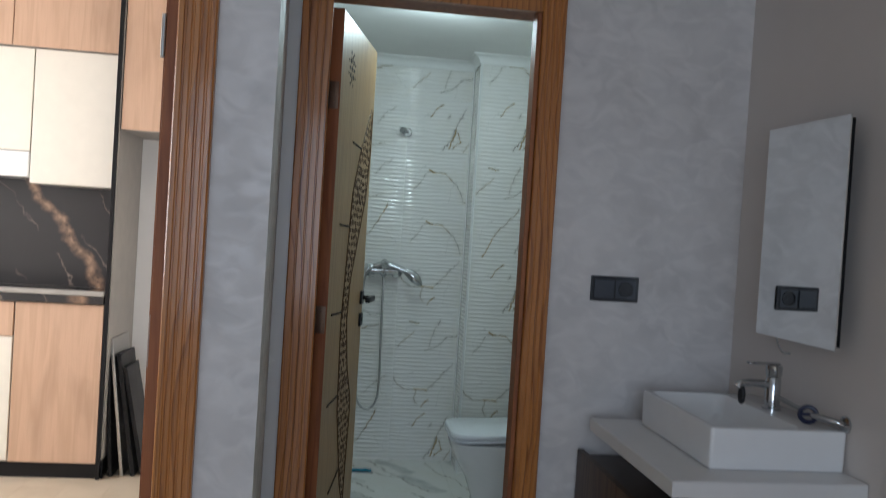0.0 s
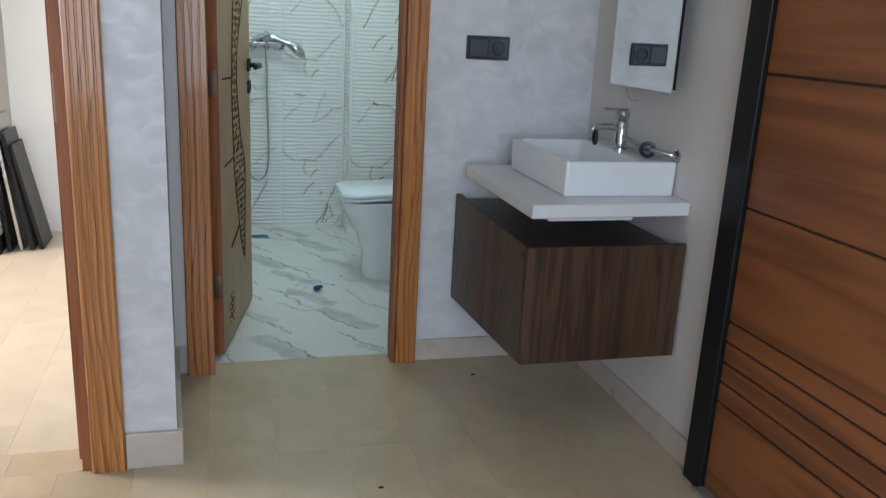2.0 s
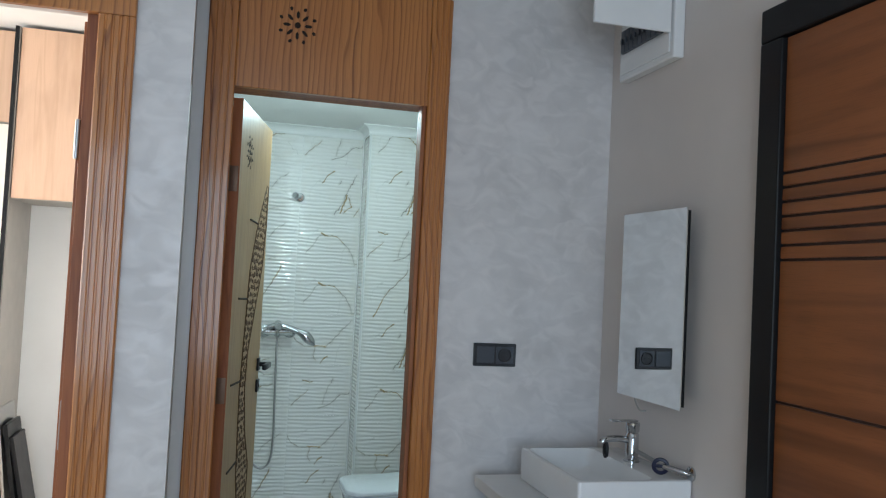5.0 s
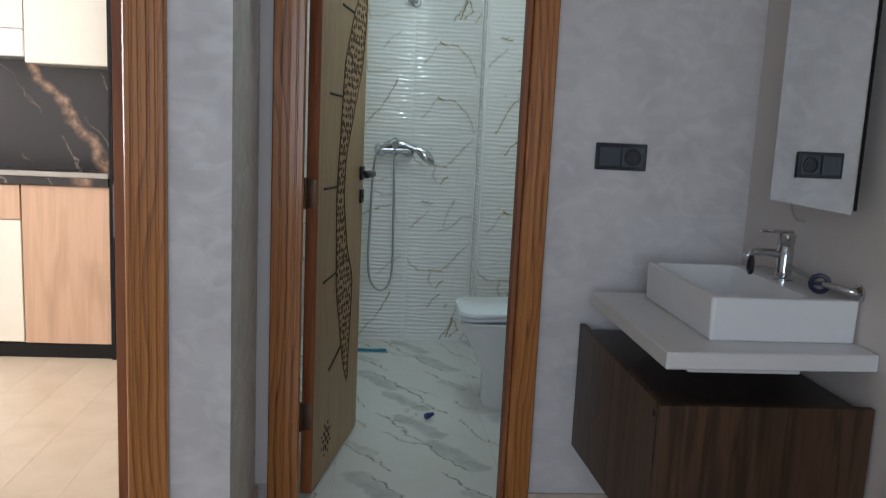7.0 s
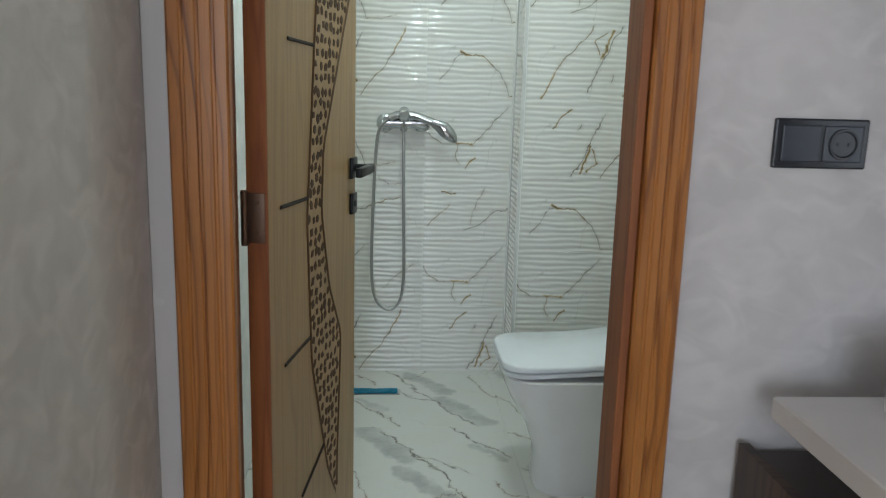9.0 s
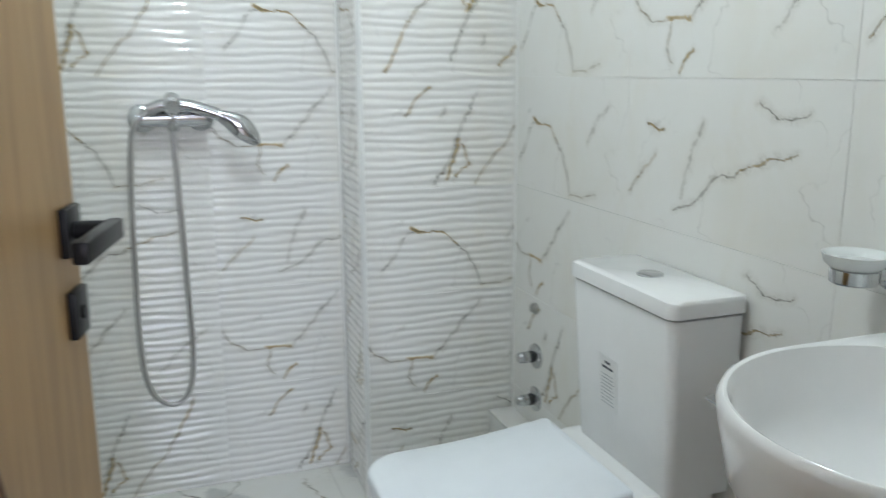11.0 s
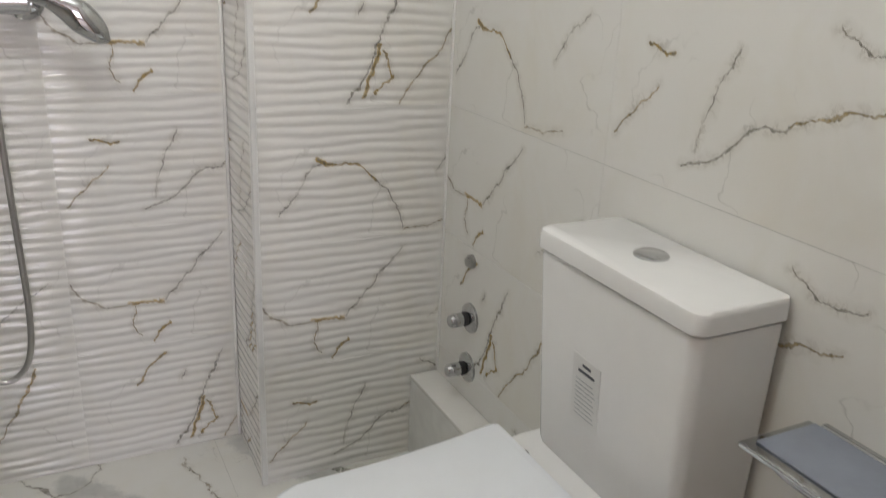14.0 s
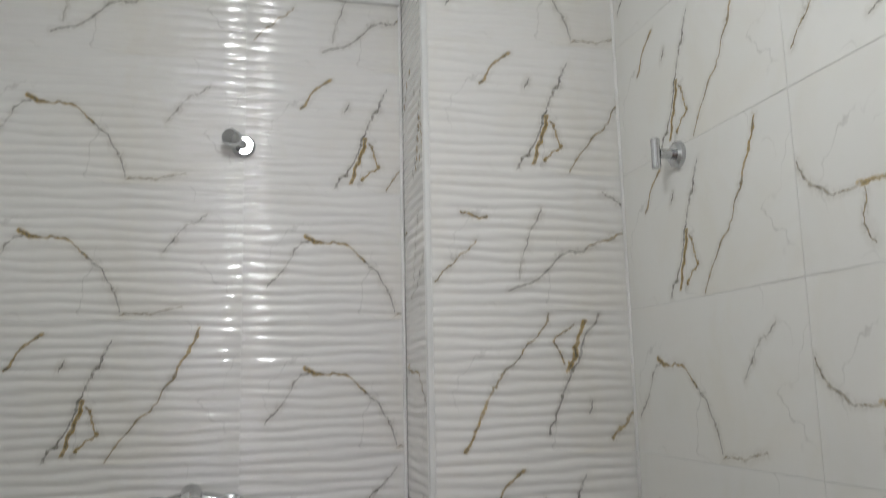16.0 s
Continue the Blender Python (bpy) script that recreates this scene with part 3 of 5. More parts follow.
bm = bmesh.new()
rod(bm, (RIGHT - 0.001, COL - 0.001, 0.226), (RIGHT - 0.001, COL - 0.001, BATH_CEIL - 0.04), 0.004, 8)
structure("trim_silicone", bm, M_GROUT, "white silicone bead in the shaft corner", "trim")
bm = bmesh.new()
rod(bm, (SIDE - 0.001, BACK - 0.001, 0.001), (SIDE - 0.001, BACK - 0.001, BATH_CEIL - 0.04), 0.004, 8)
structure("trim_silicone", bm, M_GROUT, "white silicone bead in the shower corner", "trim")
# white cover on the wall strip; part of its brightness is put into the colour
part_strip = boxes((0.0462, 0.0865, FACE - 0.007, FACE - 0.001, 0.109, HALL_CEIL - 0.001), bevel=0.001)
structure("trim_door_strip", part_strip, M_WHITE, "smooth white strip between pier and door casing", "trim")
# skirting of the hall
baseboard = thing("baseboard", (1.2, 2.6, 0), "beige stone skirting along the hall walls", "baseboard", kind="structure")
for b in ((0.920, 1.548, FACE - 0.012, FACE - 0.001, 0, 0.085), (1.548, 1.559, 1.70, FACE - 0.001, 0, 0.085), (1.548, 1.559, -2.59, 0.54, 0, 0.085)):
    part("skirting_strip", boxes(b, bevel=0.003), M_SKIRT, baseboard)
bm = bmesh.new()
box(bm, -0.060, 0.094, 1.974, 1.989, 0, 0.108, 0.003)
part("skirting_strip", bm, M_SKIRT, baseboard)
bm = bmesh.new()
loft(bm, [[Vector((x, y, z)) for x, y in ((0.079, 1.99), (0.094, 1.99), (0.060, 2.588), (0.046, 2.588))] for z in (0, 0.108)])
part("skirting_strip", bm, M_SKIRT, baseboard)


# ---- doors ----
def casing_upright(x0, x1, y0, y1, z1, n=3):
    """A pine board with shallow milled flutes on its face."""
    bm = bmesh.new()
    w = x1 - x0
    outline = [(x0, y1), (x0, y0 + 0.004), (x0 + 0.004, y0)]
    for k in range(1, n + 1):
        c = x0 + w * k / (n + 1)
        outline += [(c - 0.004, y0), (c - 0.0015, y0 + 0.0025), (c + 0.0015, y0 + 0.0025), (c + 0.004, y0)]
    outline += [(x1 - 0.004, y0), (x1, y0 + 0.004), (x1, y1)]
    loft(bm, [[Vector((x, y, z)) for x, y in outline] for z in (0, z1)])
    return bm


def hinge(bm, at, axis_r=0.007, h=0.09):
    x, y, z = at
    rod(bm, (x, y, z - h / 2), (x, y, z + h / 2), axis_r)
    for s in (-1, 1):
        box(bm, x - 0.022 if s < 0 else x + 0.002, x - 0.002 if s < 0 else x + 0.022, y - 0.003, y + 0.001, z - h * 0.42, z + h * 0.42)


door_frame = thing("door_1", (0.51, 2.6, 0), "varnished pine door frame with a tall head board", "door", kind="structure")
part("casing_left", casing_upright(0.087, 0.181, 2.588, FACE - 0.001, 2.44), M_PINE, door_frame)
part("casing_right", casing_upright(0.842, 0.919, 2.588, FACE - 0.001, 2.44), M_PINE, door_frame)
bm = boxes((0.1815, 0.8415, 2.589, FACE - 0.001, 2.052, 2.44), bevel=0.003)
part("head_board", bm, M_PINE, door_frame, "tall pine head board")
part("jamb_left", boxes((0.1505, 0.164, FACE, 2.735, 0, 2.092), bevel=0.002), M_PINE_EDGE, door_frame)
part("jamb_right", boxes((0.841, 0.873, FACE, 2.74, 0, 2.092), bevel=0.002), M_PINE_EDGE, door_frame)
part("jamb_head", boxes((0.1645, 0.841, FACE, 2.74, 2.058, 2.092), bevel=0.002), M_PINE_EDGE, door_frame)
part("door_stop", boxes((0.826, 0.841, 2.60, 2.66, 0, 2.057), bevel=0.002), M_PINE_EDGE, door_frame)

# the open leaf, built along y from its hinge, then turned
leaf_at = Matrix.Translation((0.214, 2.742, 0.0)) @ Matrix.Rotation(radians(-11.7), 4, "Z")
leaf = thing("door_leaf", (0.214, 2.742, 0.012), "open pale wooden bathroom door with dark carved ornament", "door")
LEAF_W, LEAF_H = 0.638, 2.045


def leaf_part(name, bm, material, label="", smooth=False):
    bmesh.ops.transform(bm, matrix=leaf_at, verts=bm.verts)
    return part(name, bm, material, leaf, label, smooth)


leaf_part("leaf_panel", boxes((-0.038, 0.0, 0.003, LEAF_W, 0.012, LEAF_H), bevel=0.003), M_LEAF)
leaf_part("leaf_edge", boxes((-0.0385, 0.0005, -0.001, 0.0028, 0.012, LEAF_H), bevel=0.0005), M_PINE_EDGE, "reddish hinge edge strip")


def band_at(z):
    """The carved band's middle and half width on the leaf at height z: wide above, waisted at the lock, a blade below."""
    left = np.interp(z, (0.27, 0.36, 0.66, 0.98, 1.45, 1.62, 1.80), (0.448, 0.386, 0.264, 0.236, 0.310, 0.420, 0.585))
    right = np.interp(z, (0.27, 0.36, 0.58, 0.66, 0.80, 0.98, 1.12, 1.45, 1.62, 1.80), (0.452, 0.455, 0.480, 0.486, 0.385, 0.325, 0.340, 0.555, 0.598, 0.602))
    return float(left + right) / 2, float(right - left) / 2


# dark pads just proud of the wood stand for the cut holes
def carve(bm, y, z, a, b, turn, n=6):
    pts = []
    for k in range(n):
        t = k * math.tau / n
        dy, dz = a * math.cos(t), b * math.sin(t)
        pts.append((y + dy * math.cos(turn) - dz * math.sin(turn), z + dy * math.sin(turn) + dz * math.cos(turn)))
    loft(bm, [[Vector((x, p, q)) for p, q in pts] for x in (-0.001, 0.0012)])


bm = bmesh.new()
rnd = random.Random(4)
z = 0.26
row_odd = False
while z < 1.79:
    row_odd = not row_odd
    mid, half = band_at(z)
    cols = max(1, round(half * 2 / 0.031))
    for k in range(cols):
        y = mid - half + (k + (0.72 if row_odd else 0.36)) * 2 * half / cols + rnd.uniform(-0.005, 0.005)
        grow = rnd.uniform(0.72, 1.18)
        carve(bm, y, z + rnd.uniform(-0.006, 0.006), min(0.0125, half * 0.66) * grow, 0.0098 * rnd.uniform(0.75, 1.25), rnd.choice((0.1, 0.6, -0.6)) + rnd.uniform(-0.3, 0.3), rnd.choice((4, 4, 5, 6)))
    z += 0.0265
tagged(leaf_part("carved_band", bm, M_FRET, "fretwork band of dark brown cut cells"), kind="stuff")
bm = bmesh.new()
for side in (-1, 1):
    rail = []
    for k in range(54):
        z = 0.27 + 1.53 * k / 53
        mid, half = band_at(z)
        rail.append((0.0004, mid + side * (half + 0.008), z))
    tube(bm, rail, 0.0034, 6, 1)
leaf_part("carved_outline", bm, M_FRET_EDGE)
for z, rise in ((0.43, 0.044), (0.722, 0.006), (1.025, -0.005), (1.333, -0.005), (1.63, -0.006)):
    mid, half = band_at(z)
    y1 = mid - half - 0.012
    bm = bmesh.new()
    tube(bm, ((0.0004, y1 - 0.165, z - rise), (0.0004, y1, z)), 0.004, 6, 1)
    leaf_part("carved_dash", bm, M_CARVED)
for cz in (0.14, 1.88):
    bm = bmesh.new()
    for k in range(8):
        t = k * math.tau / 8
        carve(bm, 0.17 + 0.034 * math.cos(t), cz + 0.034 * math.sin(t), 0.013, 0.006, t, 6)
        carve(bm, 0.17 + 0.058 * math.cos(t + 0.39), cz + 0.058 * math.sin(t + 0.39), 0.007, 0.005, t, 5)
    carve(bm, 0.17, cz, 0.010, 0.010, 0, 8)
    leaf_part("carved_rosette", bm, M_CARVED)
bm = bmesh.new()
for k in range(8):
    t = k * math.tau / 8
    carve(bm, 0.376 + 0.036 * math.cos(t), 2.28 + 0.036 * math.sin(t), 0.014, 0.006, t, 6)
    carve(bm, 0.376 + 0.060 * math.cos(t + 0.39), 2.28 + 0.060 * math.sin(t + 0.39), 0.008, 0.006, t, 5)
carve(bm, 0.376, 2.28, 0.011, 0.011, 0, 8)
bmesh.ops.transform(bm, matrix=Matrix(((0, 1, 0, 0), (-1, 0, 0, 2.589), (0, 0, 1, 0), (0, 0, 0, 1))), verts=bm.verts)
part("carved_rosette", bm, M_CARVED, door_frame, "round dark fretwork rosette")
HZ = 1.052
bm = boxes((0.0, 0.009, LEAF_W - 0.062, LEAF_W - 0.012, HZ - 0.026, HZ + 0.026), bevel=0.002)
rod(bm, (0.008, LEAF_W - 0.037, HZ), (0.048, LEAF_W - 0.037, HZ), 0.010)
box(bm, 0.040, 0.056, LEAF_W - 0.160, LEAF_W - 0.026, HZ - 0.011, HZ + 0.011, 0.003)
leaf_part("door_handle", bm, M_BLACK, "square black lever handle", True)
bm = boxes((0.0, 0.009, LEAF_W - 0.060, LEAF_W - 0.014, HZ - 0.115, HZ - 0.063), bevel=0.002)
rod(bm, (0.008, LEAF_W - 0.037, HZ - 0.089), (0.012, LEAF_W - 0.037, HZ - 0.089), 0.008)
leaf_part("lock_rose", bm, M_BLACK, "black key rose", True)
bm = boxes((-0.047, -0.038, LEAF_W - 0.062, LEAF_W - 0.012, HZ - 0.026, HZ + 0.026), bevel=0.002)
rod(bm, (-0.085, LEAF_W - 0.037, HZ), (-0.046, LEAF_W - 0.037, HZ), 0.010)
box(bm, -0.094, -0.078, LEAF_W - 0.160, LEAF_W - 0.026, HZ - 0.011, HZ + 0.011, 0.003)
leaf_part("door_handle", bm, M_BLACK, "square black lever handle", True)
for hz in (0.28, 1.02, 1.76):
    bm = bmesh.new()
    rod(bm, (-0.040, -0.008, hz - 0.05), (-0.040, -0.008, hz + 0.05), 0.0065)
    box(bm, -0.038, -0.004, -0.004, -0.0012, hz - 0.045, hz + 0.045, 0.001)
    for dz in (-0.028, 0.028):
        rod(bm, (-0.018, -0.0055, hz + dz), (-0.018, -0.0035, hz + dz), 0.004, 10)
    leaf_part("hinge", bm, M_BRASS, "dull copper-brown hinge with screws", True)

# kitchen doorway, door taken out
kitchen_frame = thing("door_2", (-0.6, 2.0, 0), "varnished pine frame of the open kitchen doorway", "door", kind="structure")
part("casing_right", casing_upright(-0.150, -0.061, 1.966, 1.989, 2.06, 4), M_PINE, kitchen_frame)
part("casing_left", casing_upright(-1.120, -1.030, 1.966, 1.989, 2.06, 4), M_PINE, kitchen_frame)
part("casing_head", boxes((-1.120, -0.061, 1.964, 1.989, 2.061, 2.15), bevel=0.004), M_PINE, kitchen_frame)
part("jamb_right", boxes((-0.178, -0.136, 1.990, 2.12, 0, 2.09), bevel=0.002), M_PINE_EDGE, kitchen_frame)
part("door_stop", boxes((-0.196, -0.179, 2.055, 2.12, 0, 2.06), bevel=0.003), M_PINE_EDGE, kitchen_frame)
part("jamb_left", boxes((-1.089, -1.048, 1.990, 2.12, 0, 2.09), bevel=0.002), M_PINE_EDGE, kitchen_frame)
strike = part("strike_plate", boxes((-0.1815, -0.1785, 1.994, 2.034, 0.975, 1.095), bevel=0.001), M_FILM, kitchen_frame, "strike plate under pinkish film")
part("latch_slot", boxes((-0.1825, -0.1816, 2.003, 2.022, 1.000, 1.062)), M_PINE_EDGE, strike)
bm = boxes((-0.1815, -0.1785, 1.996, 2.026, 1.70, 1.79), bevel=0.001)
rod(bm, (-0.184, 1.994, 1.695), (-0.184, 1.994, 1.795), 0.006)
part("hinge", bm, M_STEEL, kitchen_frame, "steel hinge plate")

# entrance door in its black frame
DX = 1.536
entrance = thing("door_3", (1.55, 1.1, 0), "closed red-brown wooden entrance door in a black frame", "door", kind="structure")
part("frame_post", boxes((1.522, 1.62, 1.575, 1.662, 0, 2.10), bevel=0.004), M_BLACK, entrance, "black frame post")
part("frame_post", boxes((1.522, 1.62, 0.545, 0.632, 0, 2.10), bevel=0.004), M_BLACK, entrance, "black frame post")
part("frame_head", boxes((1.522, 1.62, 0.545, 1.662, 2.101, 2.19), bevel=0.004), M_BLACK, entrance, "black frame head")
part("threshold", boxes((1.500, 1.56, 0.633, 1.574, 0.0, 0.016), bevel=0.004), M_ALU, entrance, "aluminium threshold strip")
grooves = [1.18, 0.836] + [1.533 + 0.0365 * k for k in range(7)] + [0.285 + 0.059 * k for k in range(5)]
edges = sorted(grooves)
bottoms, tops = [0.018] + [g + 0.0035 for g in edges], [g - 0.0035 for g in edges] + [2.098]
# dark core behind the panels puts the grooves' shade into its colour
part("leaf_core", boxes((DX + 0.008, DX + 0.05, 0.634, 1.573, 0.018, 2.098)), M_GROOVE, entrance)
for z0, z1 in zip(bottoms, tops):
    part("panel", boxes((DX, DX + 0.0075, 0.635, 1.572, z0, z1), bevel=0.0015, seg=1), M_TEAK, entrance)
bm = bmesh.new()
turned(bm, (DX + 0.001, 1.19, 1.585), (DX - 0.012, 1.19, 1.585), ((0, 0.020), (0.6, 0.020), (1.0, 0.015)), 24)
part("peephole", bm, M_BLACK, entrance, "black round peephole", True)
bm = boxes((DX - 0.010, DX + 0.001, 0.69, 0.74, 0.92, 1.16), bevel=0.003)
rod(bm, (DX - 0.009, 0.715, 1.07), (DX - 0.055, 0.715, 1.07), 0.010)
box(bm, DX - 0.066, DX - 0.048, 0.70, 0.84, 1.058, 1.082, 0.004)
part("door_handle", bm, M_BLACK, entrance, "black lever handle")

# ---- hall washplace ----
vanity = thing("vanity_cabinet", (1.30, 2.21, 0.30), "wall-hung dark walnut vanity cabinet below the counter", "cabinet")
for y0, y1, z0, z1 in ((1.868, 2.209, 0.303, 0.283), (2.211, 2.590, 0.283, 0.262)):
    bm = bmesh.new()
    loft(bm, [[Vector((x, y0, z0)), Vector((x, y1, z1)), Vector((x, y1, 0.660)), Vector((x, y0, 0.660))] for x in (1.048, 1.066)])
    part("side_panel", bm, M_WALNUT, vanity)
part("front_panel", boxes((1.049, 1.552, 1.846, 1.866, 0.304, 0.661), bevel=0.0015), M_WALNUT, vanity)
part("body", boxes((1.067, 1.552, 1.867, 2.600, 0.306, 0.640)), M_WALNUT_TOP, vanity)
bm = bmesh.new()
rod(bm, (1.049, 1.885, 0.630), (1.0455, 1.885, 0.630), 0.008)
part("cam_cap", bm, M_BLACK, vanity, "dark screw cover cap", True)

counter = thing("counter_slab", (1.30, 2.13, 0.743), "thick white counter slab fixed to the wall", "counter")
bm = bmesh.new()
plan = lambda i, z: [Vector((x, y, z)) for x, y in ((1.054 + i, 2.50 - i), (1.054 + i, 1.853 + i), (1.557, 1.866 + i), (1.559, 2.50 - i))]
loft(bm, [plan(0.003, 0.743), plan(0.0, 0.746), plan(0.0, 0.780), plan(0.003, 0.783)])
part("slab", bm, M_COUNTER, counter)
part("underside_block", boxes((1.118, 1.385, 1.885, 2.40, 0.728, 0.7425), bevel=0.003), M_COUNTER, counter)

basin = thing("vessel_basin", (1.38, 2.2, 0.783), "rectangular white ceramic vessel basin on the counter", "basin")
bm = bmesh.new()
outer = lambda i, z: [Vector((x, y, z)) for x, y in rounded(1.192 + i, 1.556 - i, 1.958 + i, 2.436 - i, (max(0.005, 0.011 - i),) * 4)]
hole = lambda i, z: [Vector((x, y, z)) for x, y in rounded(1.208 + i, 1.445 - i, 1.974 + i, 2.420 - i, (0.03,) * 4)]
loft(bm, [outer(0.006, 0.7835), outer(0.002, 0.787), outer(0.0, 0.880), outer(0.002, 0.887), outer(0.005, 0.889), hole(0.0, 0.889), hole(0.004, 0.883), hole(0.014, 0.832), hole(0.035, 0.812), hole(0.09, 0.806)])
part("bowl", bm, M_CERAMIC, basin, "", True)
bm = bmesh.new()
turned(bm, (1.32, 2.20, 0.8065), (1.32, 2.20, 0.811), ((0, 0.024), (0.6, 0.024), (1, 0.020)), 24)
part("drain", bm, M_CHROME, basin, "chrome waste", True)

TX, TYY, TZ = 1.490, 2.215, 0.889
tap = thing("basin_tap", (TX, TYY, TZ), "chrome single-lever tap with a plug ring hanging", "tap")
bm = bmesh.new()
turned(bm, (TX, TYY, TZ), (TX, TYY, TZ + 0.125), ((0, 0.026), (0.05, 0.026), (0.08, 0.021), (0.70, 0.021), (0.74, 0.018), (0.78, 0.022), (1.0, 0.023)), 24)
part("body", bm, M_CHROME, tap, "", True)
bm = bmesh.new()
tube(bm, ((TX - 0.010, TYY, TZ + 0.068), (TX - 0.05, TYY, TZ + 0.073), (TX - 0.095, TYY, TZ + 0.070), (TX - 0.106, TYY, TZ + 0.060)), 0.011, 14, 4)
part("spout", bm, M_CHROME, tap, "", True)
part("lever", boxes((TX - 0.080, TX + 0.015, TYY - 0.011, TYY + 0.011, TZ + 0.1265, TZ + 0.1335), bevel=0.003), M_CHROME, tap, "", True)
bm = bmesh.new()
tube(bm, [(TX - 0.092 + 0.002 * math.cos(a), TYY + 0.014 * math.cos(a), TZ + 0.038 + 0.021 * math.sin(a)) for a in [k * math.tau / 12 for k in range(13)]], 0.006, 8, 2)
part("plug_ring", bm, M_RUBBER, tap, "black rubber ring", True)

feed = thing("angle_valve", (1.54, 1.975, 0.905), "wall angle valve with blue-marked wheel and hose", "valve")
bm = bmesh.new()
turned(bm, (1.559, 1.972, 0.905), (1.550, 1.972, 0.905), ((0, 0.022), (0.6, 0.022), (1, 0.013)), 20)
tube(bm, ((1.556, 1.972, 0.905), (1.530, 1.985, 0.910), (1.50, 2.03, 0.915)), 0.009, 12, 4)
part("body", bm, M_CHROME, feed, "", True)
bm = bmesh.new()
tube(bm, [(1.492 + 0.018 * math.cos(a), 2.035 - 0.010 * math.cos(a), 0.915 + 0.020 * math.sin(a)) for a in [k * math.tau / 12 for k in range(13)]], 0.006, 8, 2)
rod(bm, (1.478, 2.043, 0.915), (1.508, 2.026, 0.915), 0.005)
part("wheel", bm, M_NAVY, feed, "dark blue wheel", True)
bm = bmesh.new()
tube(bm, ((1.50, 2.03, 0.915), (1.495, 2.10, 0.922), (1.491, 2.195, 0.930)), 0.007, 10, 4)
part("hose", bm, M_STEEL, feed, "", True)

mirror = thing("wall_mirror", (1.55, 2.24, 1.083), "frameless rectangular wall mirror above the basin", "mirror")
mirror_turn = Matrix.Translation((1.4865, 2.1285, 0)) @ Matrix.Rotation(radians(2.34), 4, "Z")
for name, bounds, material, label in (("backing", (0.0055, 0.017, -0.1800, 0.176, 1.104, 1.684), M_BLACK, "dark backing board"), ("glass", (0.0, 0.005, -0.1836, 0.1836, 1.095, 1.692), M_MIRROR, "silvered mirror glass")):
    bm = boxes(bounds, bevel=0.0003, seg=1)
    bmesh.ops.transform(bm, matrix=mirror_turn, verts=bm.verts)
    part(name, bm, material, mirror, label)
for hy in (2.05, 2.23):
    part("hanger", boxes((1.508, 1.5595, hy, hy + 0.03, 1.56, 1.62), bevel=0.002), M_BLACK, mirror, "dark wall spacer")
bm = bmesh.new()
tube(bm, ((1.512, 2.265, 1.16), (1.518, 2.262, 1.085), (1.530, 2.250, 1.05), (1.552, 2.245, 1.046)), 0.003, 8, 5)
part("cable", bm, M_GREYBOARD, mirror, "thin grey cable", True)

switch = thing("switch_plate", (1.16, FACE, 1.17), "anthracite double plate with light switch and socket", "switch")
part("plate", boxes((1.061, 1.221, FACE - 0.010, FACE, 1.142, 1.224), bevel=0.003), M_SWITCH, switch)
part("rocker", boxes((1.072, 1.138, FACE - 0.014, FACE - 0.0102, 1.153, 1.213), bevel=0.002), M_SWITCH_IN, switch)
bm = bmesh.new()
box(bm, 1.144, 1.210, FACE - 0.013, FACE - 0.0102, 1.153, 1.213, 0.002)
part("socket_insert", bm, M_SWITCH_IN, switch)
bm = bmesh.new()
ring = lambda r, y: [Vector((1.177 + r * math.cos(k * math.tau / 28), y, 1.183 + r * math.sin(k * math.tau / 28))) for k in range(28)]
loft(bm, [ring(0.026, FACE - 0.0132), ring(0.025, FACE - 0.0160), ring(0.022, FACE - 0.0160), ring(0.020, FACE - 0.0134)])
for dx in (-0.0095, 0.0095):
    rod(bm, (1.177 + dx, FACE - 0.0150, 1.183), (1.177 + dx, FACE - 0.0132, 1.183), 0.0028, 10)
part("socket_well", bm, M_SWITCH, switch, "", True)

panel = thing("fuse_box", (1.55, 2.3, 2.17), "white plastic fuse box with its door open", "fuse box")
part("case", boxes((1.520, 1.559, 2.105, 2.480, 2.185, 2.445), bevel=0.006), M_CERAMIC, panel)
part("inner_panel", boxes((1.514, 1.5195, 2.125, 2.460, 2.205, 2.425), bevel=0.002), M_CERAMIC, panel)
for k in range(9):
    y = 2.160 + k * 0.031
    part("breaker", boxes((1.500, 1.5135, y, y + 0.028, 2.275, 2.355), (1.493, 1.4995, y + 0.009, y + 0.019, 2.305, 2.325), bevel=0.0015), M_SWITCH_IN, panel, "dark circuit breaker")
part("box_door", boxes((1.245, 1.510, 2.106, 2.117, 2.262, 2.482), bevel=0.003), M_CERAMIC, panel, "opened white door")

# ---- kitchen ----
KF, KB = 4.235, 4.699


def kitchen_unit(name, x0, x1, y0, z0, z1, doors, material, label, handle=True):
    u = thing(name, ((x0 + x1) / 2, KB, z0), label, "cabinet", "kitchen cabinets")
    part("body", boxes((x0 + 0.002, x1 - 0.002, y0 + 0.020, KB, z0, z1)), M_GREYBOARD if material is M_OAK else M_CREAM, u)
    w = (x1 - x0) / doors
    for k in range(doors):
        part("cabinet_door", boxes((x0 + k * w + 0.002, x0 + (k + 1) * w - 0.002, y0, y0 + 0.018, z0 + 0.002, z1 - 0.002), bevel=0.002), material, u)
    return u


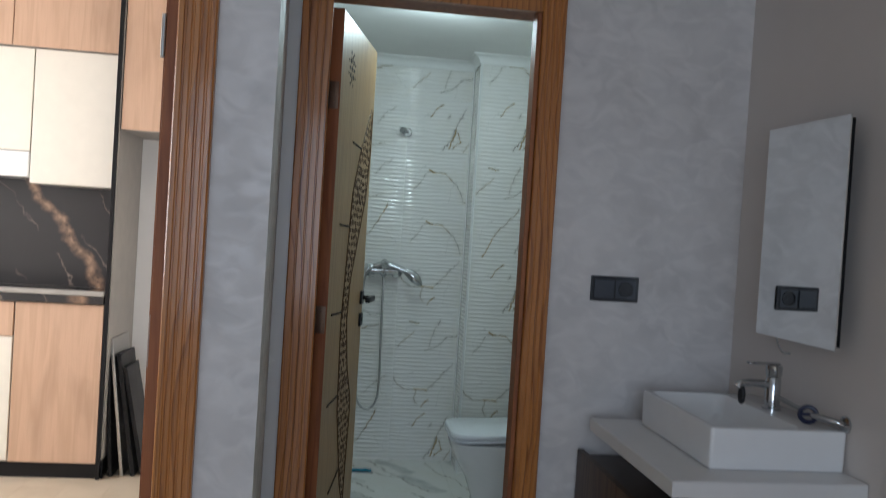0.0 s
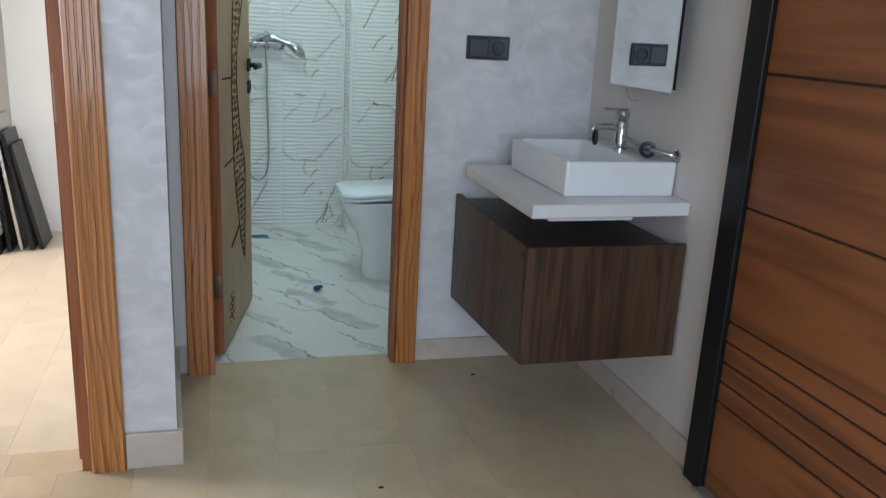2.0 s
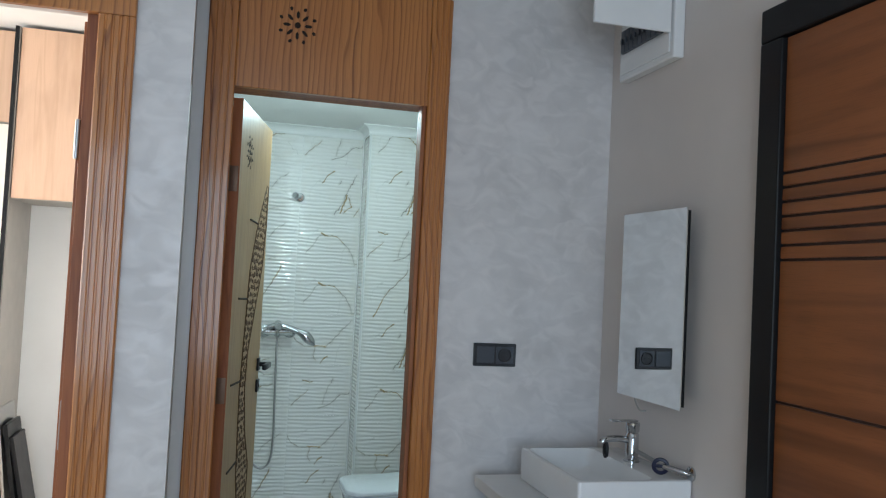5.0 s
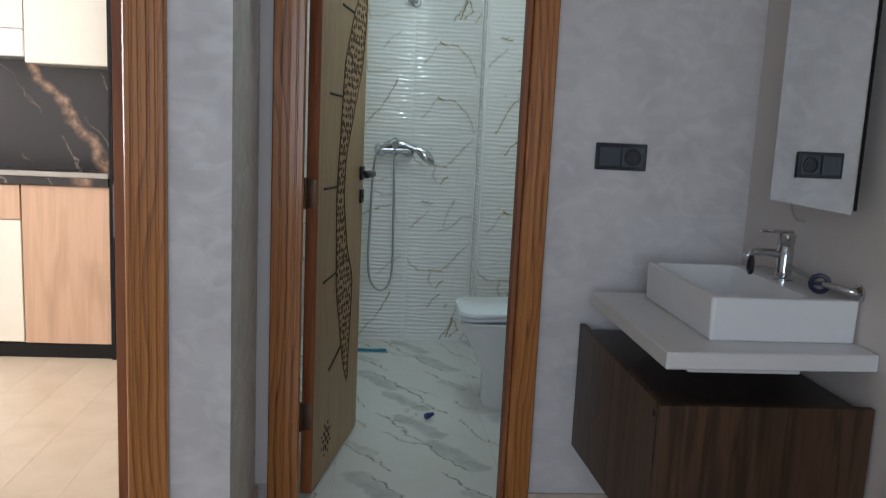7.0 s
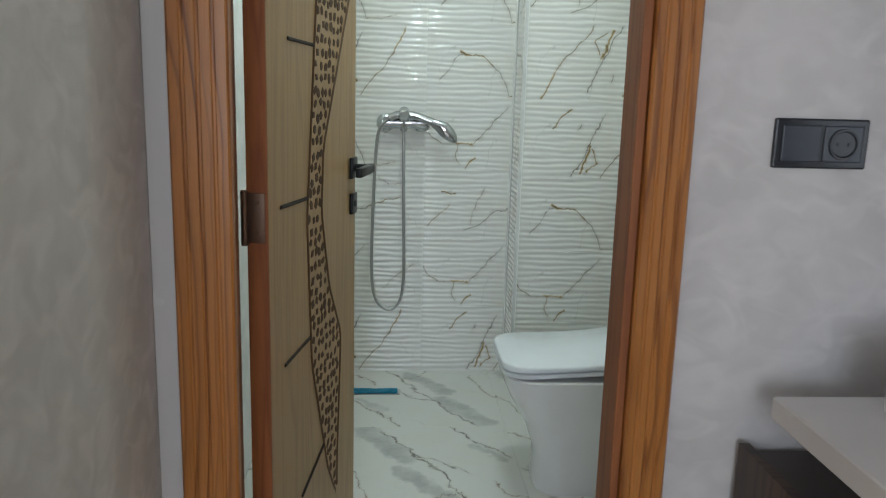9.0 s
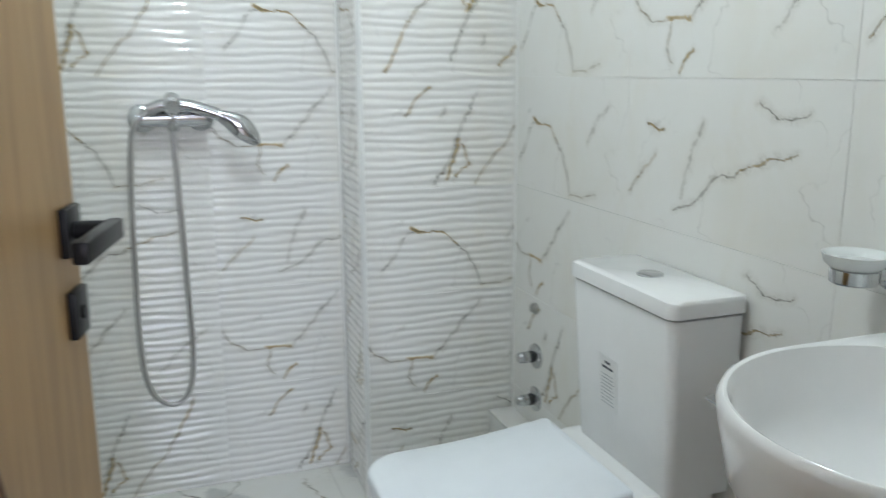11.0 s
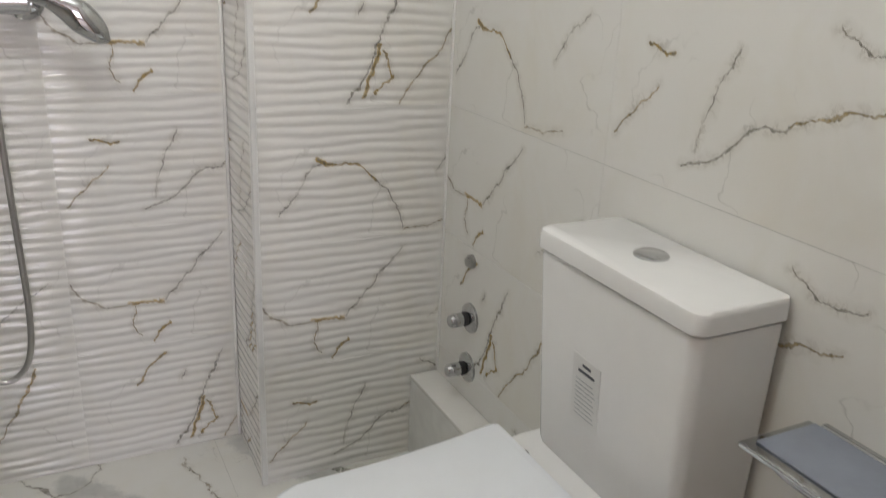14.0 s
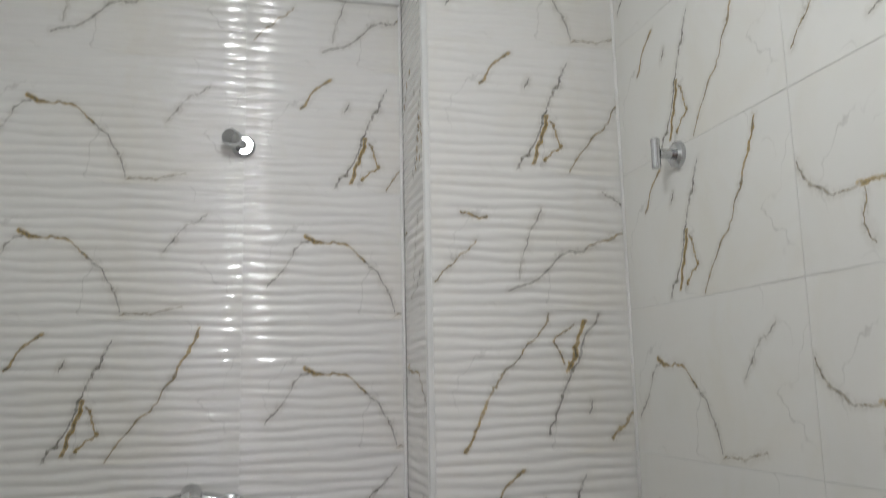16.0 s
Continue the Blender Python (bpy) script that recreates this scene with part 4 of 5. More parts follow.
end_panel = thing("end_panel", (-0.885, 4.45, 0), "tall black end panel of the kitchen units", "panel")
part("board", boxes((-0.900, -0.882, KF - 0.012, KB, 0.0, 2.60), bevel=0.001), M_BLACK, end_panel)
part("side_face", boxes((-0.8815, -0.876, KF, KB, 0.10, 2.60)), M_GREYBOARD, end_panel, "grey side face")
kitchen_unit("base_cabinet", -1.322, -0.903, KF, 0.075, 0.868, 1, M_OAK, "light oak kitchen base cabinet with one door")
oven = thing("dishwasher", (-1.60, KB, 0.0), "white built-under appliance with an oak top panel", "appliance")
part("body", boxes((-1.900, -1.326, KF + 0.02, KB, 0.075, 0.866), bevel=0.002), M_CREAM, oven)
part("door", boxes((-1.898, -1.328, KF + 0.002, KF + 0.019, 0.080, 0.690), bevel=0.004), M_CREAM, oven)
part("top_panel", boxes((-1.898, -1.328, KF, KF + 0.019, 0.695, 0.864), bevel=0.002), M_OAK, oven, "oak drawer front")
kitchen_unit("base_cabinet", -2.50, -1.904, KF, 0.075, 0.868, 1, M_OAK, "light oak kitchen base cabinet with one door")
plinth = thing("plinth", (-1.7, KF, 0), "black plinth board under the kitchen units", "plinth")
part("board", boxes((-2.50, -0.874, KF + 0.010, KF + 0.026, 0.0, 0.072), bevel=0.001), M_BLACK, plinth)
worktop = thing("worktop", (-1.7, 4.45, 0.87), "black stone kitchen worktop with an upstand", "worktop")
part("slab", boxes((-2.50, -0.903, KF - 0.018, KB, 0.870, 0.910), bevel=0.004), M_SPLASH, worktop)
part("front_rail", boxes((-2.50, -0.903, KF - 0.020, KF + 0.010, 0.911, 0.935), bevel=0.004), M_GREYBOARD, worktop)
splash = thing("backsplash", (-1.7, KB, 0.91), "black marble backsplash slab with copper veins", "backsplash")
part("slab", boxes((-2.50, -0.903, KB - 0.012, KB, 0.911, 1.515)), M_SPLASH, splash)
kitchen_unit("wall_cabinet", -1.335, -0.903, 4.36, 1.452, 2.128, 1, M_CREAM, "cream gloss kitchen wall cabinet")
kitchen_unit("wall_cabinet", -1.935, -1.337, 4.36, 1.612, 2.128, 1, M_CREAM, "cream gloss wall cabinet above the hood")
hood = thing("cooker_hood", (-1.67, KB, 1.47), "white slim cooker hood under a cabinet", "hood")
part("body", boxes((-1.93, -1.34, 4.36, KB - 0.014, 1.480, 1.610), bevel=0.008), M_CERAMIC, hood)
kitchen_unit("top_cabinet", -1.975, -0.903, 4.34, 2.131, 2.60, 2, M_OAK, "light oak kitchen top cabinet under the ceiling")
kitchen_unit("fridge_cabinet", -0.873, -0.215, KF, 1.742, 2.60, 1, M_OAK, "light oak cabinet hanging over the fridge niche")
board_material = [M_BLACK, M_STEEL, M_BLACK, M_BLACK]
for k, (x, lean, thick, tall) in enumerate(((-0.855, 0.045, 0.020, 0.66), (-0.800, 0.085, 0.018, 0.70), (-0.750, 0.10, 0.022, 0.62), (-0.705, 0.115, 0.020, 0.56))):
    b = thing("leaning_board", (x, 4.40, 0), "dark glossy board leaning against the end panel" if k != 1 else "grey metal-faced board leaning among dark ones", "board", "leaning boards")
    bm = boxes((0, thick, 4.275 + 0.01 * k, 4.275 + 0.33 - 0.02 * k, 0.0, tall), bevel=0.004)
    bmesh.ops.transform(bm, matrix=Matrix.Translation((x, 0, 0.002)) @ Matrix.Rotation(-math.atan(lean / tall), 4, "Y"), verts=bm.verts)
    part("board", bm, board_material[k], b)

# ---- bathroom things ----
lamp = thing("ceiling_lamp", (LAMP[0], LAMP[1], BATH_CEIL), "small round white ceiling lamp base, lit", "lamp")
bm = bmesh.new()
turned(bm, (LAMP[0], LAMP[1], BATH_CEIL - 0.0005), (LAMP[0], LAMP[1], BATH_CEIL - 0.03), ((0, 0.055), (0.7, 0.053), (1, 0.038)), 32)
part("base", bm, M_CEIL, lamp, "white plastic base", True)

toilet = thing("toilet", (1.1, 3.72, 0), "white close-coupled toilet with square soft-close seat", "toilet")
TY = 3.720


def oval(x0, x1, half, z, front=0.16, back=0.03, seg=7):
    return [Vector((x, y, z)) for x, y in rounded(x0, x1, TY - half, TY + half, (back, min(front, half), min(front, half), back), seg)]


bm = bmesh.new()
loft(bm, [oval(0.905, 1.395, 0.105, 0.0, 0.09), oval(0.900, 1.395, 0.108, 0.02, 0.09), oval(0.902, 1.395, 0.105, 0.13, 0.09), oval(0.870, 1.395, 0.120, 0.22, 0.11), oval(0.820, 1.395, 0.155, 0.305, 0.13), oval(0.795, 1.395, 0.172, 0.362, 0.10), oval(0.788, 1.395, 0.178, 0.400, 0.09), oval(0.793, 1.395, 0.174, 0.405, 0.09)])
loft(bm, [oval(1.195, 1.395, 0.160, 0.395, 0.02), oval(1.205, 1.395, 0.162, 0.425, 0.02), oval(1.214, 1.395, 0.164, 0.446, 0.02), oval(1.222, 1.394, 0.160, 0.450, 0.02)])
part("bowl", bm, M_CERAMIC, toilet, "", True)


def sloped(x, z0):
    return z0 + (x - 0.78) * 0.057


bm = bmesh.new()
lid = lambda i, z: [Vector((p.x, p.y, sloped(p.x, z))) for p in oval(0.776 + i, 1.200 - i, 0.176 - i, 0, 0.085, 0.012, 8)]
loft(bm, [lid(0.008, 0.407), lid(0.003, 0.410), lid(0.003, 0.421), lid(0.008, 0.423)])
part("seat_ring", bm, M_SEAT, toilet, "", True)
bm = bmesh.new()
loft(bm, [lid(0.004, 0.4265), lid(0.0, 0.430), lid(0.0, 0.447), lid(0.002, 0.451), lid(0.008, 0.454)])
for k in range(1, 12):
    bmesh.ops.bisect_plane(bm, geom=bm.verts[:] + bm.edges[:] + bm.faces[:], plane_co=(0.776 + 0.424 * k / 12, 0, 0), plane_no=(1, 0, 0))
for v in bm.verts:
    v.co.z -= 0.010 * math.sin(math.pi * min(1.0, max(0.0, (v.co.x - 0.776) / 0.424))) if v.co.z > sloped(v.co.x, 0.440) else 0.0
part("seat_lid", bm, M_SEAT, toilet, "closed white seat lid", True)
for side in (-1, 1):
    bm = bmesh.new()
    rod(bm, (1.205, TY + side * 0.10, 0.42), (1.205, TY + side * 0.10, 0.458), 0.012)
    part("seat_hinge", bm, M_CHROME, toilet, "", True)
bm = bmesh.new()
tank = lambda i, z, grow=0.0: [Vector((x, y, z)) for x, y in rounded(1.240 + i - grow, 1.394, 3.524 + 0.3 * i - grow, 3.878 - i + grow, (0.010, 0.020, 0.020, 0.010), 6)]
loft(bm, [tank(0.020, 0.4505), tank(0.017, 0.462), tank(0.0, 0.786), tank(0.002, 0.792)])
part("cistern", bm, M_CERAMIC, toilet, "tall tapered white cistern", True)
bm = bmesh.new()
loft(bm, [tank(0.004, 0.7955), tank(0, 0.798, 0.005), tank(0, 0.820, 0.005), tank(0.002, 0.826, 0.005), tank(0.008, 0.829, 0.005)])
part("cistern_lid", bm, M_CERAMIC, toilet, "", True)
bm = bmesh.new()
turned(bm, (1.318, 3.708, 0.828), (1.318, 3.708, 0.834), ((0, 0.026), (0.5, 0.026), (1, 0.022)), 28)
part("flush_button", bm, M_CHROME, toilet, "chrome dual flush button", True)
# the label on the cistern's front, with grey printed bars
tilt_front = lambda x, z: (1.240 + 0.017 * (0.78 - z) / 0.318) - x
bm = bmesh.new()
quad = [(3.699, 0.550), (3.766, 0.550), (3.766, 0.664), (3.699, 0.661)]
loft(bm, [[Vector((tilt_front(o, z), y, z)) for y, z in quad] for o in (0.0003, 0.0011)])
label = part("paper_label", bm, M_PAPER, toilet, "white printed paper label")
bm = bmesh.new()
for k in range(9):
    z = 0.562 + k * 0.0075
    quad = [(3.708 + 0.003 * (k % 3), z), (3.757, z), (3.757, z + 0.0017), (3.708 + 0.003 * (k % 3), z + 0.0017)]
    loft(bm, [[Vector((tilt_front(o, zz), y, zz)) for y, zz in quad] for o in (0.0011, 0.0014)])
part("print_bar", bm, M_INK, label)
bm = bmesh.new()
for y0, y1, z in ((3.712, 3.752, 0.636), (3.722, 3.742, 0.647)):
    quad = [(y0, z), (y1, z), (y1, z + 0.005), (y0, z + 0.005)]
    loft(bm, [[Vector((tilt_front(o, zz), y, zz)) for y, zz in quad] for o in (0.0011, 0.0014)])
part("print_mark", bm, M_SWITCH_IN, label)

# wall-hung round basin beside the toilet
wb = thing("bathroom_basin", (1.18, 2.97, 0.5), "round white ceramic wall basin near the toilet", "basin")
CX, CY, CR, CZ = 1.172, 2.965, 0.222, 0.872


def bowl_ring(r, z, dx=0.0, wall=None, n=48, flat=9.0):
    out = []
    for k in range(n):
        a = k * math.tau / n
        x, y = CX + dx + r * math.cos(a), CY + r * math.sin(a)
        if wall and math.cos(a) > 0:
            s = math.cos(a)
            x = CX + dx + (wall - CX - dx) * min(1.0, s * 1.6)
            y = CY + r * math.copysign(min(1.0, abs(math.sin(a)) * 1.0 + 0.25 * s), math.sin(a)) if abs(math.sin(a)) > 1e-6 else CY
        out.append(Vector((min(x, CX + flat), y, z)))
    return out


W = RIGHT - 0.0015
bm = bmesh.new()
loft(bm, [bowl_ring(0.085, 0.60, 0.06, W), bowl_ring(0.120, 0.64, 0.04, W), bowl_ring(0.175, 0.70, 0.015, W), bowl_ring(0.207, 0.78, 0.0, W), bowl_ring(0.219, 0.84, 0.0, W), bowl_ring(0.222, 0.862, 0.0, W), bowl_ring(0.218, 0.871, 0, W - 0.002), bowl_ring(0.215, 0.873, 0, W - 0.006),
          bowl_ring(0.210, 0.871, -0.001, flat=0.118), bowl_ring(0.205, 0.858, flat=0.112), bowl_ring(0.192, 0.80, flat=0.098), bowl_ring(0.14, 0.755, flat=0.082), bowl_ring(0.08, 0.735, flat=0.07), bowl_ring(0.03, 0.731)])
part("bowl", bm, M_CERAMIC, wb, "", True)
bm = bmesh.new()
turned(bm, (CX, CY, 0.7312), (CX, CY, 0.737), ((0, 0.027), (0.6, 0.027), (1, 0.020)), 24)
part("drain", bm, M_CHROME, wb, "chrome waste", True)

holder = thing("paper_holder", (1.39, 3.37, 0.67), "chrome paper holder with grey film on its flap", "paper holder")
bm = boxes((1.388, 1.3995, 3.300, 3.440, 0.640, 0.690), bevel=0.003)
part("wall_plate", bm, M_CHROME, holder)
bm = boxes((1.268, 1.392, 3.285, 3.460, 0.676, 0.684), bevel=0.003)
part("flap", bm, M_CHROME, holder)
bm = boxes((1.285, 1.388, 3.300, 3.448, 0.6845, 0.687), bevel=0.001)
part("film", bm, M_GREY_FILM, holder, "grey-blue protective film")
bm = bmesh.new()
tube(bm, ((1.390, 3.430, 0.655), (1.33, 3.432, 0.648), (1.315, 3.42, 0.646), (1.315, 3.30, 0.646)), 0.006, 10, 5)
part("roll_bar", bm, M_CHROME, holder, "", True)

dish = thing("soap_dish", (1.38, 3.245, 0.94), "frosted white soap dish in a chrome clip", "soap dish")
SY = 3.248
bm = bmesh.new()
turned(bm, (RIGHT - 0.0005, SY - 0.01, 0.934), (RIGHT - 0.016, SY - 0.01, 0.934), ((0, 0.024), (0.6, 0.023), (1, 0.016)), 24)
rod(bm, (RIGHT - 0.014, SY - 0.01, 0.934), (1.365, SY - 0.004, 0.934), 0.010)
turned(bm, (1.338, SY, 0.924), (1.338, SY, 0.946), ((0, 0.031), (0.1, 0.033), (0.9, 0.033), (1, 0.031)), 32)
part("clip", bm, M_CHROME, dish, "chrome wall clip", True)
bm = bmesh.new()
turned(bm, (1.338, SY, 0.9465), (1.338, SY, 0.966), ((0, 0.034), (0.3, 0.041), (1.0, 0.045), (0.9, 0.040), (0.45, 0.033)), 36)
part("dish", bm, M_FROST, dish, "", True)

for z in (0.435, 0.308):
    v = thing("angle_valve", (RIGHT, 4.355, z), "chrome angle valve stub with a round wall rose", "valve", "bathroom valves")
    bm = bmesh.new()
    turned(bm, (RIGHT - 0.0005, 4.355, z), (RIGHT - 0.012, 4.355, z), ((0, 0.036), (0.4, 0.035), (1.0, 0.018)), 28)
    part("rose", bm, M_CHROME, v, "", True)
    bm = bmesh.new()
    rod(bm, (RIGHT - 0.0125, 4.355, z), (RIGHT - 0.0205, 4.355, z), 0.0170)
    part("collar", bm, M_RUBBER, v, "black sealing ring", True)
    bm = bmesh.new()
    turned(bm, (RIGHT - 0.0206, 4.355, z), (RIGHT - 0.056, 4.355, z), ((0, 0.014), (0.15, 0.0165), (0.85, 0.0155), (1, 0.012)), 20)
    part("cap", bm, M_CHROME, v, "", True)
stub = thing("pipe_plug", (RIGHT, 4.36, 0.572), "small chrome pipe plug in the marble tiles", "plug")
bm = bmesh.new()
turned(bm, (RIGHT - 0.0005, 4.362, 0.572), (RIGHT - 0.016, 4.362, 0.572), ((0, 0.016), (0.5, 0.016), (0.55, 0.010), (1, 0.010)), 20)
part("plug", bm, M_STEEL, stub, "", True)

pipe_box = thing("pipe_box", (1.36, 4.2, 0), "low marble-clad pipe box along the wall", "pipe box")
part("front_tile", boxes((1.325, 1.334, 3.90, COL - 0.002, 0.0, 0.214), bevel=0.001), M_TRIM, pipe_box, "grey-white tile front")
part("top_tile", boxes((1.323, RIGHT - 0.001, 3.90, COL - 0.002, 0.2145, 0.225), bevel=0.002), M_DRIFT, pipe_box, "veined marble top tile")
part("core", boxes((1.3345, RIGHT - 0.001, 3.905, COL - 0.002, 0.0, 0.2142)), M_GROUT, pipe_box)

# shower mixer with its hose
shower = thing("shower_mixer", (0.49, 4.74, 1.10), "chrome shower mixer with hand shower and hose", "shower mixer")
MX, MY, MZ = 0.487, 4.685, 1.098
bm = bmesh.new()
rod(bm, (MX - 0.085, MY, MZ), (MX + 0.085, MY, MZ), 0.025, 24, 0.005)
part("body", bm, M_CHROME, shower, "", True)
for s in (-1, 1):
    bm = bmesh.new()
    turned(bm, (MX + s * 0.075, BACK - 0.001, MZ - 0.004), (MX + s * 0.075, BACK - 0.018, MZ - 0.004), ((0, 0.038), (0.4, 0.037), (1, 0.020)), 28)
    rod(bm, (MX + s * 0.075, BACK - 0.016, MZ - 0.003), (MX + s * 0.075, MY + 0.010, MZ), 0.015)
    part("wall_rose", bm, M_CHROME, shower, "", True)
bm = bmesh.new()
turned(bm, (MX, MY - 0.004, MZ - 0.035), (MX, MY - 0.004, MZ + 0.045), ((0, 0.012), (0.2, 0.020), (0.7, 0.024), (0.95, 0.022), (1.0, 0.012)), 24)
part("cradle_post", bm, M_CHROME, shower, "", True)
bm = bmesh.new()
turned(bm, (MX, MY - 0.010, MZ + 0.050), (MX, MY - 0.060, MZ + 0.030), ((0, 0.010), (0.2, 0.022), (0.9, 0.024), (1, 0.018)), 20)
part("cradle", bm, M_CHROME, shower, "", True)
bm = bmesh.new()
tube(bm, ((MX - 0.060, MY - 0.040, MZ + 0.020), (MX - 0.02, MY - 0.037, MZ + 0.034), (MX + 0.04, MY - 0.040, MZ + 0.032), (MX + 0.115, MY - 0.046, MZ + 0.008)), 0.0165, 14, 6)
rings = []
for k in range(15):
    f = k / 14
    w = (0.36 + 0.64 * min(1.0, f / 0.55) ** 1.3) * math.sqrt(max(0.02, 1.0 - max(0.0, (f - 0.55) / 0.45) ** 2.2))
    c = Vector((MX + 0.095 + 0.122 * f, MY - 0.044 - 0.004 * f, MZ + 0.012 - 0.030 * f - 0.052 * f * f))
    rings.append([c + Vector((0.45, 0, 0.89)) * 0.031 * w * math.sin(a) + Vector((0, 0.016 * w * math.cos(a), 0)) for a in [q * math.tau / 20 for q in range(20)]])
loft(bm, rings)
part("hand_shower", bm, M_CHROME, shower, "", True)
bm = bmesh.new()
tube(bm, ((MX, MY - 0.006, MZ - 0.034), (MX + 0.002, MY - 0.010, 0.95), (MX + 0.006, MY - 0.015, 0.70), (MX + 0.010, MY - 0.015, 0.46), (MX - 0.005, MY - 0.015, 0.345), (MX - 0.052, MY - 0.016, 0.306), (MX - 0.105, MY - 0.018, 0.350), (MX - 0.126, MY - 0.020, 0.47), (MX - 0.122, MY - 0.026, 0.75), (MX - 0.112, MY - 0.034, 0.98), (MX - 0.098, MY - 0.040, 1.075), (MX - 0.060, MY - 0.040, MZ + 0.020)), 0.0068, 12, 8)
part("hose", bm, M_STEEL, shower, "flexible steel hose", True)

for base, axis, label in (((0.578, BACK, 1.897), (0, -1, 0), "round chrome shower holder on the ribbed wall"), ((RIGHT, 4.268, 1.783), (-1, 0, 0), "chrome robe hook with a crossbar")):
    hk = thing("wall_hook", base, label, "hook")
    b, a = Vector(base), Vector(axis)
    bm = bmesh.new()
    turned(bm, b + a * 0.0005, b + a * 0.014, ((0, 0.027), (0.6, 0.026), (1, 0.020)), 28)
    part("rose", bm, M_CHROME, hk, "", True)
    bm = bmesh.new()
    way = a if a.x else Vector((-0.62, -0.76, 0.14)).normalized()
    rod(bm, b + a * 0.012, b + a * 0.013 + way * 0.030, 0.010)
    part("stem", bm, M_CHROME, hk, "", True)
    bm = bmesh.new()
    if a.x:
        rod(bm, b + a * 0.050 + Vector((0, 0, -0.030)), b + a * 0.050 + Vector((0, 0, 0.030)), 0.009)
    else:
        turned(bm, b + a * 0.013 + way * 0.028, b + a * 0.013 + way * 0.058, ((0, 0.017), (0.2, 0.020), (0.8, 0.020), (1, 0.016)), 24)
    part("knob", bm, M_CHROME, hk, "", True)

drain = thing("floor_drain", (0.32, 4.49, 0), "linear shower drain still covered in blue film", "drain")
part("grate", boxes((0.140, 0.487, 4.462, 4.522, 0.0005, 0.004), bevel=0.001), M_STEEL, drain)
bm = bmesh.new()
rows = []
for i in range(40):
    x = 0.142 + 0.335 * i / 39
    rows.append([Vector((x, 4.463 + 0.058 * k / 5, 0.0075 + 0.0022 * noise.noise(Vector((x * 60, k * 0.9, 3.0))))) for k in range(6)])
verts = [[bm.verts.new(p) for p in r] for r in rows]
for a, b in zip(verts, verts[1:]):
    for k in range(5):
        bm.faces.new((a[k], a[k + 1], b[k + 1], b[k]))
bmesh.ops.solidify(bm, geom=list(bm.faces), thickness=0.0015)
part("film", bm, M_BLUE, drain, "crumpled blue protective film", True)

cap = thing("bottle_cap", (0.657, 3.49, 0), "small dark blue plastic cap lying on the floor", "cap")
bm = bmesh.new()
turned(bm, (0.638, 3.475, 0.0135), (0.672, 3.500, 0.0165), ((0, 0.011), (0.05, 0.0128), (0.5, 0.0132), (0.55, 0.010), (1, 0.008)), 18)
part("cap", bm, M_BLUE_CAP, cap, "", True)
crumbs = bmesh.new()
for x, y in ((1.10, 2.44), (1.0, 1.42), (0.62, 1.75)):
    box(crumbs, x, x + 0.014, y, y + 0.005, 0.0005, 0.005, 0.001)
tagged(part("crumbs", crumbs, M_CARVED), "dark wood splinters scattered on the hall floor", "debris", kind="stuff")


# ---- tiles, laid last ----
TILE_W, TILE_H, GAP = 0.6, 0.3, 0.0008


def tile_mesh(name, u0, u1, v0, v1, ribbed):
    """A tile between u0 and u1 across and v0 and v1 up; its face looks towards -y."""
    u0, u1, v0, v1 = u0 + GAP / 2, u1 - GAP / 2, v0 + GAP / 2, v1 - GAP / 2
    if not ribbed:
        bm = bmesh.new()
        box(bm, u0, u1, 0.0, 0.009, v0, v1, 0.0003, 1)
        me = bpy.data.meshes.new(name)
        bm.to_mesh(me)
        bm.free()
        return me
    v0, v1 = v0 - GAP / 2 + 0.0001, v1 + GAP / 2 - 0.0001
    nu = max(4, int((u1 - u0) / 0.028))
    nv = max(6, int((v1 - v0) / 0.3 * 143))
    verts, faces = [], []
    for j in range(nv + 1):
        v = v0 + (v1 - v0) * j / nv
        for i in range(nu + 1):
            u = u0 + (u1 - u0) * i / nu
            wob = 0.0026 * math.sin(u * 15.0 + 1.6 * math.sin(v * 41.89)) + 0.0020 * math.sin(u * 34.0 + v * 62.83 + 1.0) + 0.0011 * math.sin(u * 71.0 + v * 20.94)
            s = 0.5 + 0.5 * math.cos((v + wob) * math.tau / 0.02308)
            deep = 0.0028 + 0.0005 * math.sin(u * 23 + v * 90)
            fade = min(1.0, (u - u0) / 0.004, (u1 - u) / 0.004)
            verts.append((u, 0.0035 - deep * s ** 0.7 * max(0.0, fade), v))
    for j in range(nv):
        for i in range(nu):
            a = j * (nu + 1) + i
            faces.append((a, a + 1, a + nu + 2, a + nu + 1))
    base = len(verts)
    loop = list(range(nu + 1)) + [j * (nu + 1) + nu for j in range(1, nv + 1)] + [nv * (nu + 1) + i for i in range(nu - 1, -1, -1)] + [j * (nu + 1) for j in range(nv - 1, 0, -1)]
    for k in loop:
        verts.append((verts[k][0], 0.009, verts[k][2]))
    n = len(loop)
    for k in range(n):
        faces.append((loop[k], base + k, base + (k + 1) % n, loop[(k + 1) % n]))
    me = bpy.data.meshes.new(name)
    me.from_pydata(verts, [], faces)
    me.shade_smooth()
    me.set_sharp_from_angle(angle=radians(60))
    return me


tile_meshes = {}


def lay(parent, at, u0, u1, v0, v1, ribbed, material):
    key = (round(u0, 3), round(u1, 3), round(v0, 3), round(v1, 3), ribbed)
    if key not in tile_meshes:
        me = tile_mesh("tile", *key)
        me.materials.append(M_GROUT)
        tile_meshes[key] = me
    ob = new("tile", tile_meshes[key])
    ob.material_slots[0].link = "OBJECT"
    ob.material_slots[0].material = material
    ob.parent = parent
    ob.matrix_basis = at
    return ob


